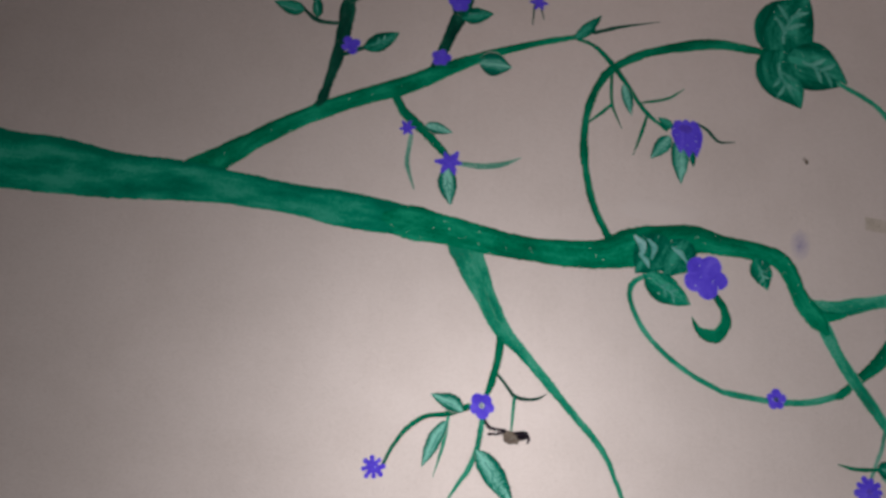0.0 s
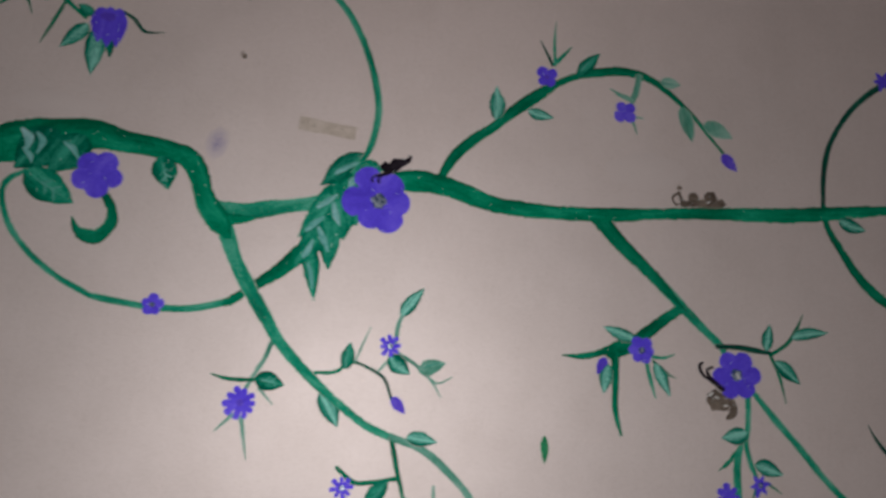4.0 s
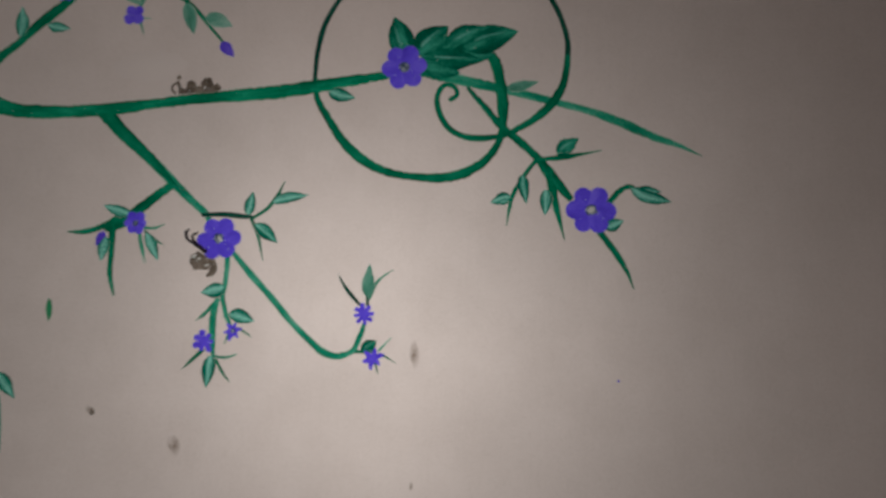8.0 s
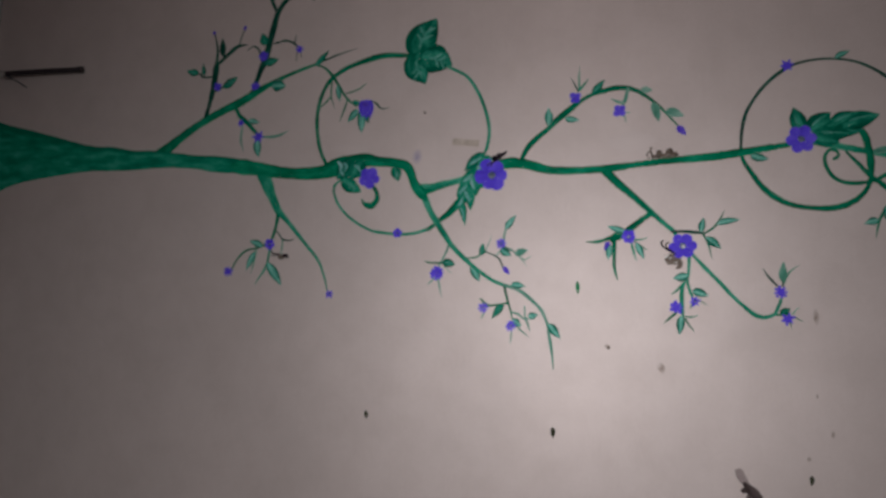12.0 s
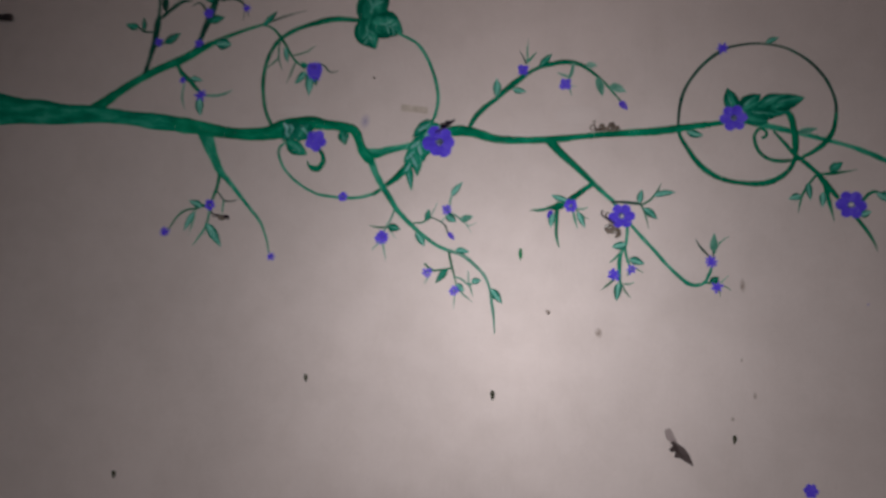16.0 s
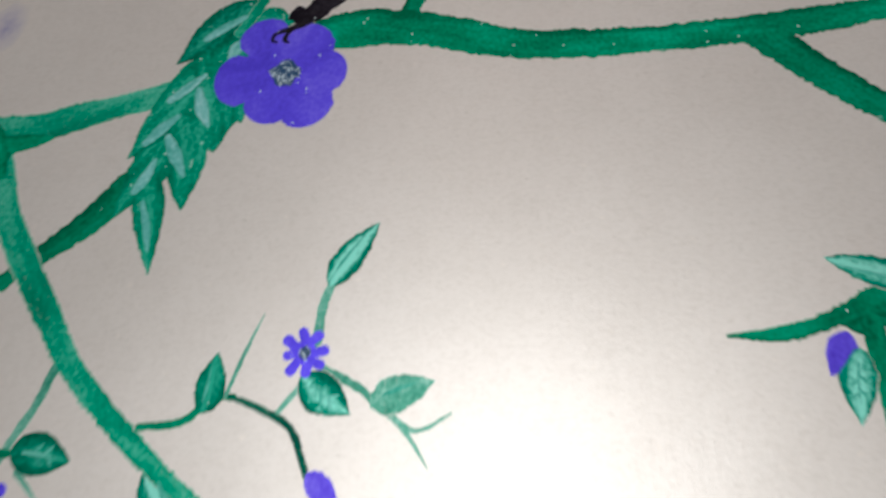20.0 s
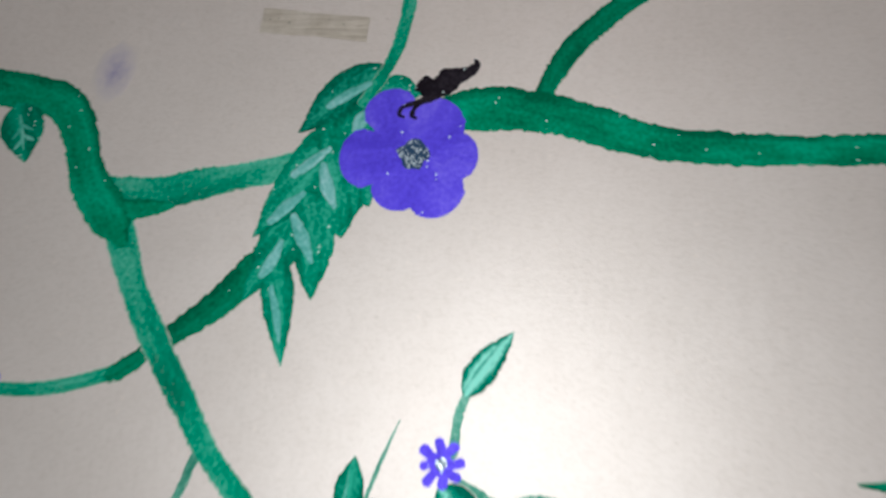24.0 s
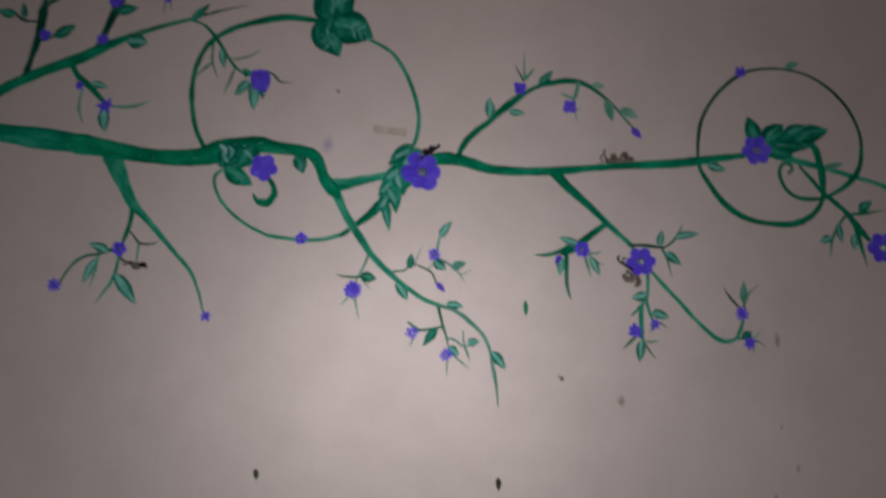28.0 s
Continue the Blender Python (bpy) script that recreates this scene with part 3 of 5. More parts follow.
spraya = thing("painted_twig", "dark green painted twig with leaves and violet buds", "painted twig", "twigs of the mural")
stem(spraya, DARK, [(-1.3193, 2.0509, .0193), (-1.3075, 2.1042, .0207), (-1.2976, 2.1639, .0242), (-1.2903, 2.2274, .031), (-1.2891, 2.2797, .0336), (-1.2884, 2.312, .0186), (-1.292, 2.3777, .0104), (-1.3164, 2.4542, .0073)], 0.4)
stem(spraya, DARK, [(-1.2806, 2.3019, .0154), (-1.2327, 2.3472, .0206), (-1.1855, 2.3822, .0164), (-1.1394, 2.387, .0041)])
leaf(spraya, DARK, (-1.2574, 2.3372), (-1.2708, 2.4263), .031, 0.02, 0)
stem(spraya, DARK, [(-1.1828, 2.3852, .0061), (-1.1719, 2.4325, .0062), (-1.1617, 2.4628, .0051)])
flower(spraya, VIOLET, (-1.1611, 2.4658), .0103, 5, 0, "round", None, 3)
flower(spraya, VIOLET, (-1.3159, 2.4511), .0094, 5, 20, "round", None, 3)
stem(spraya, DARK, [(-1.3049, 2.2425, .0086), (-1.3455, 2.2434, .0107), (-1.3703, 2.2588, .008), (-1.3879, 2.2765, .0065)])
leaf(spraya, LEAF, (-1.3775, 2.2635), (-1.4417, 2.2754), .0321, 0.03, 1)
leaf(spraya, LEAF, (-1.3489, 2.2504), (-1.358, 2.3074), .0216, -0.02, 1)
stem(spraya, DARK, [(-1.2814, 2.1746, .0095), (-1.2435, 2.1953, .0096)])
leaf(spraya, LEAF, (-1.2443, 2.1929), (-1.176, 2.2394), .0397, -0.02, 2)
flower(spraya, PURPLE, (-1.274, 2.1966), .0223, 4, 30, "round", None, 2)

sprayb = thing("painted_twig", "dark green painted twig forking into leafy tips", "painted twig", "twigs of the mural")
stem(sprayb, DARK, [(-1.0963, 2.1724, .0139), (-1.0816, 2.2087, .0216), (-1.0653, 2.2602, .0274), (-1.0484, 2.3098, .0311), (-1.0313, 2.3864, .0302), (-1.0167, 2.4662, .0304), (-1.0044, 2.5262, .0264), (-.9666, 2.586, .0223), (-.9199, 2.6173, .0182), (-.8697, 2.6191, .0201), (-.8133, 2.6079, .005)], 0.4)
stem(sprayb, DARK, [(-1.0137, 2.5415, .0142), (-1.0463, 2.6079, .0174), (-1.0783, 2.6903, .0165), (-1.0885, 2.7266, .0124)])
flower(sprayb, PURPLE, (-1.0828, 2.1931), .0204, 5, 10, "round", None, 3)
flower(sprayb, PURPLE, (-1.0553, 2.3296), .0246, 5, 30, "round", None, 2)
leaf(sprayb, LEAF, (-1.047, 2.2922), (-.9791, 2.3142), .0389, 0.03, 1)
stem(sprayb, DARK, [(-1.0625, 2.3021, .0091), (-1.0784, 2.3567, .0091), (-1.1072, 2.3788, .0081), (-1.1388, 2.3609, .0031)])
leaf(sprayb, LEAF, (-1.049, 2.3815), (-1.0713, 2.4387), .0385, 0.02, 0)
stem(sprayb, DARK, [(-1.0061, 2.3883, .009), (-.9517, 2.3979, .01), (-.9148, 2.3858, .01), (-.8846, 2.361, .0069)])
flower(sprayb, PURPLE, (-.8829, 2.3561), .0198, 6, 0, "star", None, 3)
stem(sprayb, DARK, [(-.8927, 2.3463, .005), (-.8945, 2.2993, .002)])
stem(sprayb, DARK, [(-.8787, 2.3463, .0049), (-.8709, 2.3169, .002)])
stem(sprayb, DARK, [(-.9098, 2.3858, .006), (-.9047, 2.4233, .002)])
leaf(sprayb, DARK, (-.8918, 2.6186), (-.8944, 2.6701), .0364, 0.02, 0)
leaf(sprayb, DARK, (-.8487, 2.6117), (-.8291, 2.5753), .028, 0.02, 0)
leaf(sprayb, DARK, (-.9219, 2.6173), (-.9347, 2.6762), .0183, 0.02, 0)
leaf(sprayb, DARK, (-1.0598, 2.6387), (-1.1214, 2.6484), .0289, 0.02, 0)
leaf(sprayb, DARK, (-1.0415, 2.6485), (-1.0413, 2.6995), .0247, 0.02, 0)
flower(sprayb, PURPLE, (-.8844, 2.6396), .0151, 5, 0, "round", None, 3)

hang = thing("painted_twig", "small green painted twig with starry violet flowers", "painted twig", "twigs of the mural")
stem(hang, GREEN, [(-1.171, 2.098, .0167), (-1.1489, 2.0627, .0176), (-1.1217, 2.0392, .0206), (-1.0946, 2.0159, .0164), (-1.0621, 1.9854, .0143), (-1.0512, 1.9747, .0118)], 0.4)
leaf(hang, PALE, (-1.1024, 2.0353), (-1.0448, 2.0276), .0268, 0.03, 2)
flower(hang, PURPLE, (-1.1378, 2.0264), .0184, 6, 10, "star", None, 3)
stem(hang, FAINT, [(-1.1284, 2.0119, .0083), (-1.1303, 1.9502, .0094), (-1.1115, 1.8971, .0023)])
stem(hang, FAINT, [(-1.0317, 1.9624, .0095), (-.9717, 1.9637, .0131), (-.9317, 1.9748, .0096), (-.9011, 1.991, .0024)])
leaf(hang, PALE, (-1.0492, 1.9505), (-1.0368, 1.8727), .0373, -0.03, 2)
flower(hang, PURPLE, (-1.0468, 1.963), .0283, 6, 0, "star", None, 3)

ringa = thing("painted_tendril", "round green painted tendril ring joining the branch", "painted tendril")
stem(ringa, GREEN, [(-.7173, 1.8479, .0141), (-.747, 1.9055, .0155), (-.7661, 1.9829, .0158), (-.7723, 2.0577, .0161), (-.7605, 2.1369, .0152), (-.7257, 2.2081, .0168), (-.658, 2.2584, .0184), (-.5695, 2.2917, .024), (-.4794, 2.3115, .0229), (-.3823, 2.3072, .0162)], 0.4)
stem(ringa, WASH, [(-.2041, 2.2532, .012), (-.121, 2.2081, .0132), (-.0695, 2.1383, .013), (-.033, 2.054, .014), (-.0165, 1.9805, .0138), (-.0215, 1.9150, .0130), (-.0330, 1.8800, .0115), (-.0500, 1.8480, .0095)], 2.6)

trio = thing("painted_leaf_trio", "three large dark green painted leaves on the ring", "painted leaves")
leaf(trio, LEAF, (-.3182, 2.2922), (-.2654, 2.4633), .1336, 0.15, 2)
leaf(trio, LEAF, (-.3323, 2.3194), (-.2958, 2.1813), .1052, -0.15, 2)
leaf(trio, LEAF, (-.3203, 2.3029), (-.1847, 2.2569), .1164, 0.03, 2)

belltwig = thing("painted_twig", "thin green painted twig with a drooping violet bell flower", "painted twig", "twigs of the mural")
stem(belltwig, GREEN, [(-.801, 2.2823, .0068), (-.756, 2.2675, .009), (-.7229, 2.2369, .0119), (-.6898, 2.195, .0104), (-.6425, 2.1291, .0088), (-.5963, 2.0925, .0072)])
leaf(belltwig, PALE, (-.6917, 2.1855), (-.6727, 2.1153), .0234, 0.02, 2)
stem(belltwig, GREEN, [(-.6463, 2.149, .0051), (-.593, 2.166, .0059), (-.5571, 2.1931, .0015)])
stem(belltwig, GREEN, [(-.6368, 2.1246, .0058), (-.6523, 2.0719, .0065), (-.6676, 2.026, .0014)])
stem(belltwig, GREEN, [(-.7167, 2.2183, .0059), (-.7147, 2.1383, .0065), (-.6924, 2.083, .0014)])
stem(belltwig, GREEN, [(-.7147, 2.1368, .0058), (-.7372, 2.1128, .0065), (-.7643, 2.0884, .0036)])
leaf(belltwig, PALE, (-.5892, 2.08), (-.6301, 2.0235), .033, 0.02, 2)
leaf(belltwig, PALE, (-.5715, 2.0763), (-.5645, 1.9753), .0371, 0.01, 2)
leaf(belltwig, LEAF, (-.5468, 2.0669), (-.5365, 2.0148), .0158, 0.0, 0)
leaf(belltwig, LEAF, (-.5821, 2.1018), (-.6141, 2.1185), .0204, 0.04, 0)
stem(belltwig, DARK, [(-.5302, 2.1153, .0059), (-.5075, 2.104, .0073), (-.4828, 2.0803, .0066), (-.4456, 2.0835, .0015)])
leaf(belltwig, PURPLE, (-.5687, 2.119), (-.5648, 2.043), .0333, 0, 0, 3, name="petal")
leaf(belltwig, PURPLE, (-.5548, 2.1222), (-.5471, 2.0353), .0348, 0, 0, 3, name="petal")
leaf(belltwig, PURPLE, (-.5377, 2.1211), (-.5304, 2.0378), .0319, 0, 0, 3, name="petal")
blob(belltwig, VIOLET, (-.5543, 2.0997), .029, .0189, -8, 3, "flower")

dropa = thing("painted_branch", "green painted branch hanging down, fading to a thin tip", "painted branch")
stem(dropa, WASH, [(-1.001, 1.7926, .0656), (-.9784, 1.7449, .0536), (-.9501, 1.6918, .0419), (-.9154, 1.6349, .0305), (-.8689, 1.5908, .0216), (-.8171, 1.5373, .0171), (-.7638, 1.4828, .0137), (-.7281, 1.4469, .0136), (-.7045, 1.4145, .0114), (-.6898, 1.3827, .0093), (-.6791, 1.3587, .0087), (-.6644, 1.3091, .0052)], 0.4)
flower(dropa, PURPLE, (-.653, 1.2931), .019, 6, 0, "star", GLITTER, 3)

dropatwig = thing("painted_twig", "green painted twig with a violet flower and long leaves", "painted twig", "twigs of the mural")
stem(dropatwig, GREEN, [(-.9177, 1.6269, .0154), (-.9209, 1.5807, .0142), (-.9305, 1.5348, .013), (-.9375, 1.512, .0099)], 0.4)
stem(dropatwig, DARK, [(-.9178, 1.5499, .0055), (-.8997, 1.5302, .0065), (-.8849, 1.5143, .007), (-.8602, 1.5106, .006), (-.84, 1.5144, .005), (-.8241, 1.5247, .001)])
stem(dropatwig, WASH, [(-.8849, 1.5133, .006), (-.8866, 1.475, .0054), (-.8876, 1.4436, .0024)])
leaf(dropatwig, PALE, (-.9793, 1.4781), (-1.0417, 1.5043), .0311, -0.06, 1)
stem(dropatwig, GREEN, [(-.97, 1.488, .0118), (-1.0086, 1.4715, .0098), (-1.0476, 1.4633, .0087), (-1.0798, 1.439, .0086), (-1.1031, 1.404, .0071), (-1.1158, 1.3741, .0052)])
flower(dropatwig, PURPLE, (-1.1328, 1.3667), .0225, 8, 10, "star", None, 3)
leaf(dropatwig, PALE, (-1.0085, 1.4585), (-1.0467, 1.3752), .0288, -0.03, 1)
stem(dropatwig, WASH, [(-1.0056, 1.4655, .0063), (-1.0113, 1.4164, .0067), (-1.0244, 1.3594, .0009)])
stem(dropatwig, WASH, [(-.9423, 1.4663, .0098), (-.9493, 1.4122, .0106), (-.9636, 1.3736, .0095), (-.9755, 1.3558, .0085), (-.9998, 1.3147, .0028)])
leaf(dropatwig, PALE, (-.9512, 1.4115), (-.8729, 1.3173), .0403, 0.02, 2)
flower(dropatwig, PURPLE, (-.9452, 1.4917), .0257, 5, 60, "round", GLITTER, 3)

flya = thing("painted_insect", "small black and brown glitter insect painted below a flower", "painted insect", "painted insects")
stem(flya, BLACK, [(-.9373, 1.4657, .0049), (-.9284, 1.4545, .0059), (-.8996, 1.4507, .0049)], 3, name="antenna")
stem(flya, BLACK, [(-.9291, 1.4424, .0044), (-.9142, 1.4437, .0044), (-.9009, 1.4477, .0039)], 3, name="antenna")
blob(flya, BROWN, (-.8863, 1.4389), .0186, .0127, -10, 3, "body")
blob(flya, BLACK, (-.8676, 1.4439), .0127, .0083, 20, 3, "wing")
stem(flya, BLACK, [(-.8793, 1.4477, .0049), (-.8618, 1.4492, .0069), (-.8542, 1.4393, .0059), (-.8568, 1.4319, .0029)], 4, name="tail")

knot = thing("painted_leaf_trio", "three dark green painted leaves at the knot of the branch", "painted leaves")
leaf(knot, LEAF, (-.5984, 1.8584), (-.6584, 1.7755), .0778, 0.02, 0)
leaf(knot, LEAF, (-.548, 1.8545), (-.601, 1.7767), .0688, 0.02, 0)
leaf(knot, FROND, (-.6381, 1.7758), (-.5448, 1.7228), .0564, -0.02, 2)
stem(knot, HIGH, [(-.6595, 1.8506, .0068), (-.6451, 1.8364, .017), (-.6456, 1.8111, .0067)], 4, name="highlight")
stem(knot, HIGH, [(-.6323, 1.8474, .0057), (-.6201, 1.8329, .0125), (-.6254, 1.8092, .0045)], 4, name="highlight")
stem(knot, HIGH, [(-.6504, 1.815, .0045), (-.6362, 1.8032, .0101), (-.6309, 1.7903, .0034)], 4, name="highlight")
stem(knot, HIGH, [(-.5818, 1.8358, .0046), (-.5655, 1.8264, .0102), (-.5533, 1.8097, .0045)], 4, name="highlight")

knotflower = thing("painted_flower", "deep violet six-petalled flower painted by the knot leaves", "painted flower", "large violet flowers")
flower(knotflower, PURPLE, (-.5133, 1.7834), .046, 5, -8, "round", None, 5)

hook = thing("painted_tendril", "green painted hook-shaped tendril under the violet flower", "painted tendril")
stem(hook, GREEN, [(-.4988, 1.7507, .0136), (-.4774, 1.7224, .0172), (-.4736, 1.6926, .0231), (-.4949, 1.6666, .0278), (-.5194, 1.669, .0205), (-.5334, 1.6807, .0109), (-.5419, 1.699, .0024)])

smallleaf = thing("painted_leaf", "single pale-veined green leaf painted under the branch", "painted leaf")
leaf(smallleaf, FROND, (-.4090, 1.8330), (-.3850, 1.7700), .0454, 0.02, 2)

loop = thing("painted_tendril", "thin green painted tendril looping below the branch", "painted tendril")
stem(loop, WASH, [(-.6399, 1.7725, .0086), (-.6623, 1.7548, .011), (-.6693, 1.7328, .0109), (-.6614, 1.7035, .0108), (-.6397, 1.6641, .0107), (-.5971, 1.6214, .0101), (-.543, 1.586, .01), (-.4832, 1.56, .0106)])
stem(loop, WASH, [(-.4922, 1.5632, .01), (-.4832, 1.56, .0106), (-.4256, 1.5535, .012), (-.3738, 1.5502, .0119), (-.3033, 1.5563, .0134), (-.2424, 1.5757, .0142)], 0.2)
stem(loop, GREEN, [(-.2484, 1.5729, .0134), (-.2424, 1.5757, .0142), (-.2003, 1.6109, .0174), (-.1578, 1.6463, .0255), (-.1241, 1.6894, .0274)], 0.2)
flower(loop, PURPLE, (-.3748, 1.5548), .0207, 5, 20, "round", GLITTER, 3)

dropb = thing("painted_branch", "long green painted branch curving down to a fine tip", "painted branch")
stem(dropb, WASH, [(-.275, 1.7189, .0295), (-.2420, 1.6500, .0265), (-.2045, 1.5935, .0250), (-.1755, 1.5545, .0242), (-.1440, 1.5125, .0207), (-.0945, 1.4660, .0172), (-.0385, 1.4225, .0158), (.0314, 1.3782, .0135), (.0831, 1.3608, .0133)], 0.4)
stem(dropb, FAINT, [(.0763, 1.3632, .0133), (.1338, 1.3462, .0131), (.1843, 1.3109, .0137), (.2256, 1.271, .0126), (.2505, 1.2178, .01), (.2563, 1.1893, .0123), (.2716, 1.1146, .0091), (.2793, 1.0552, .003)])
leaf(dropb, PALE, (-.0594, 1.4333), (-.0221, 1.3723), .0345, 0.02, 1, 0.1)
leaf(dropb, PALE, (.1022, 1.3645), (.1595, 1.3614), .0264, 0.03, 1)
leaf(dropb, PALE, (.2504, 1.2239), (.3006, 1.1695), .0319, 0.02, 1)

dropbleft = thing("painted_twig", "thin painted twig with a many-petalled violet flower", "painted twig", "twigs of the mural")
stem(dropbleft, FAINT, [(-.1565, 1.5107, .0082), (-.1666, 1.4774, .0081), (-.1812, 1.4462, .008), (-.1919, 1.4214, .0071)], 0.4)
stem(dropbleft, GREEN, [(-.1797, 1.4409, .0062), (-.2213, 1.4387, .0072), (-.255, 1.4447, .0018)])
leaf(dropbleft, LEAF, (-.1779, 1.4409), (-.1244, 1.4361), .0337, 0.04, 2)
stem(dropbleft, FAINT, [(-.1673, 1.4269, .0053), (-.1404, 1.4012, .0018)])
stem(dropbleft, FAINT, [(-.2066, 1.3777, .007), (-.2334, 1.3472, .0017)])
stem(dropbleft, FAINT, [(-.191, 1.3746, .0079), (-.1827, 1.3423, .0061), (-.1722, 1.3047, .0017)])
flower(dropbleft, PURPLE, (-.1956, 1.3987), .0274, 10, 5, "star", VIOLET, 3)

dropbmid = thing("painted_twig", "thin painted twig with small violet flower and pale leaves", "painted twig", "twigs of the mural")
stem(dropbmid, GREEN, [(-.0727, 1.4638, .0062), (-.0361, 1.4693, .0062), (-.0155, 1.487, .0062), (.0019, 1.4888, .0053)])
stem(dropbmid, DARK, [(-.0025, 1.4897, .0044), (.0289, 1.4784, .0061), (.0514, 1.4655, .0061), (.069, 1.4295, .006)])
leaf(dropbmid, LEAF, (-.0225, 1.4755), (-.0166, 1.5244), .0265, -0.03, 1)
stem(dropbmid, FAINT, [(-.0043, 1.4897, .0035), (.0057, 1.5226, .0035), (.0182, 1.5576, .0009)])
leaf(dropbmid, VIOLET, (.0679, 1.4329), (.0958, 1.4061), .0195, 0.02, 0, name="bud")
stem(dropbmid, FAINT, [(.0645, 1.5341, .0088), (.0678, 1.5674, .008), (.0768, 1.5945, .0063)])
leaf(dropbmid, PALE, (.0706, 1.5809), (.1089, 1.6393), .0252, 0.024, 1)
leaf(dropbmid, PALE, (.0557, 1.5075), (.0979, 1.477), .0313, -0.03, 2)
stem(dropbmid, FAINT, [(.0562, 1.4987, .0052), (.037, 1.4741, .0035)])
stem(dropbmid, FAINT, [(.0728, 1.5111, .007), (.1011, 1.4988, .0069), (.126, 1.4789, .006), (.1494, 1.4661, .0043), (.1767, 1.48, .0017)])
leaf(dropbmid, FAINT, (.113, 1.4832), (.1623, 1.5042), .0309, 0.03, 1)
stem(dropbmid, FAINT, [(.1348, 1.4729, .0043), (.1472, 1.4575, .0034), (.1598, 1.4389, .0008)])
flower(dropbmid, PURPLE, (.0563, 1.5252), .0211, 8, 10, "star", GLITTER, 3)

dropblow = thing("painted_twig", "thin painted twig with two starry violet flowers", "painted twig", "twigs of the mural")
stem(dropblow, GREEN, [(.0753, 1.3656, .0083), (.087, 1.3231, .0082), (.0999, 1.2832, .0073), (.1086, 1.258, .0064), (.1147, 1.2347, .0032)])
stem(dropblow, GREEN, [(.0935, 1.2942, .0073), (.0585, 1.2861, .0073), (.0213, 1.281, .0074), (.0038, 1.2903, .0074), (-.0141, 1.3036, .0066)])
flower(dropblow, PURPLE, (-.0014, 1.2707), .0205, 8, 10, "star", GLITTER, 3)
stem(dropblow, FAINT, [(.004, 1.2549, .0065), (-.008, 1.2275, .0024)])
leaf(dropblow, LEAF, (.0773, 1.289), (.0349, 1.2305), .0291, -0.02, 1)
stem(dropblow, FAINT, [(.1076, 1.2612, .0064), (.1381, 1.2527, .0072), (.1589, 1.2377, .0079), (.1789, 1.2368, .0047)])
leaf(dropblow, PALE, (.1754, 1.2445), (.2134, 1.255), .0283, 0.03, 2)
stem(dropblow, FAINT, [(.1594, 1.2848, .0048), (.1642, 1.2457, .0071), (.1758, 1.2151, .0062), (.1855, 1.1881, .0015)])
leaf(dropblow, PALE, (.1148, 1.2339), (.1506, 1.2066), .0283, -0.02, 2)
flower(dropblow, PURPLE, (.1097, 1.2066), .0212, 8, 15, "star", GLITTER, 3)
stem(dropblow, FAINT, [(.1323, 1.2059, .0055), (.157, 1.1877, .0054), (.1838, 1.1677, .0015)])
stem(dropblow, FAINT, [(.1139, 1.1884, .0055), (.113, 1.1595, .0039), (.1112, 1.1332, .0008)])

spray = thing("painted_leaf_spray", "overlapping green painted leaves with pale brush highlights", "painted leaves")
leaf(spray, LEAF, (-.0305, 1.8874), (-.1093, 1.8145), .0445, -0.024, 0)
stem(spray, HIGH, [(-.0819, 1.844, .0083), (-.0693, 1.8535, .0114), (-.0463, 1.8686, .0057)], 4, name="highlight")
leaf(spray, FROND, (-.0357, 1.8634), (.0055, 1.8592), .0344, 0.02, 0)
leaf(spray, FROND, (-.0355, 1.8423), (-.1377, 1.7087), .0569, -0.016, 0)
stem(spray, HIGH, [(-.0538, 1.8196, .0069), (-.0488, 1.8318, .0149), (-.0434, 1.8393, .0055)], 4, name="highlight")
stem(spray, HIGH, [(-.107, 1.7719, .0076), (-.0919, 1.7851, .0111), (-.0769, 1.7992, .0054)], 4, name="highlight")
leaf(spray, FROND, (-.08, 1.8232), (-.0582, 1.7146), .0724, 0.05, 0)
stem(spray, HIGH, [(-.0802, 1.7816, .0076), (-.0735, 1.7612, .0139), (-.0645, 1.7427, .0050)], 4, name="highlight")
leaf(spray, FROND, (-.0799, 1.7684), (-.138, 1.6472), .0458, 0.01, 0)
stem(spray, HIGH, [(-.1233, 1.7242, .0064), (-.1113, 1.7377, .0110), (-.0957, 1.7536, .0051)], 4, name="highlight")
leaf(spray, FROND, (-.095, 1.7566), (-.0745, 1.6538), .0407, 0.05, 0, 3)
stem(spray, HIGH, [(-.1013, 1.7303, .0072), (-.0905, 1.7107, .0131), (-.0786, 1.6888, .0046)], 4, name="highlight")
leaf(spray, FROND, (-.066, 1.7763), (-.0542, 1.7128), .0402, 0, 0)
leaf(spray, FROND, (-.0465, 1.7696), (-.0318, 1.7442), .0198, 0.02, 0)
leaf(spray, FROND, (-.113, 1.7026), (-.0928, 1.5926), .0285, -0.01, 0)
stem(spray, HIGH, [(-.1229, 1.6728, .0060), (-.1161, 1.6857, .0104), (-.1093, 1.7055, .0049)], 4, name="highlight")
stem(spray, HIGH, [(-.1121, 1.6621, .0040), (-.104, 1.6387, .0079), (-.0976, 1.6156, .0029)], 4, name="highlight")

bigflower = thing("painted_flower", "large violet six-petalled flower with a glitter centre", "painted flower", "large violet flowers")
flower(bigflower, PURPLE, (.0035, 1.7975), .0655, 6, 0, "round", GLITTER, 5, petals=(
    (1, .0615, .047), (59, .0635, .052), (120, .073, .052), (187, .070, .058), (251, .0575, .046), (305, .0675, .052)))

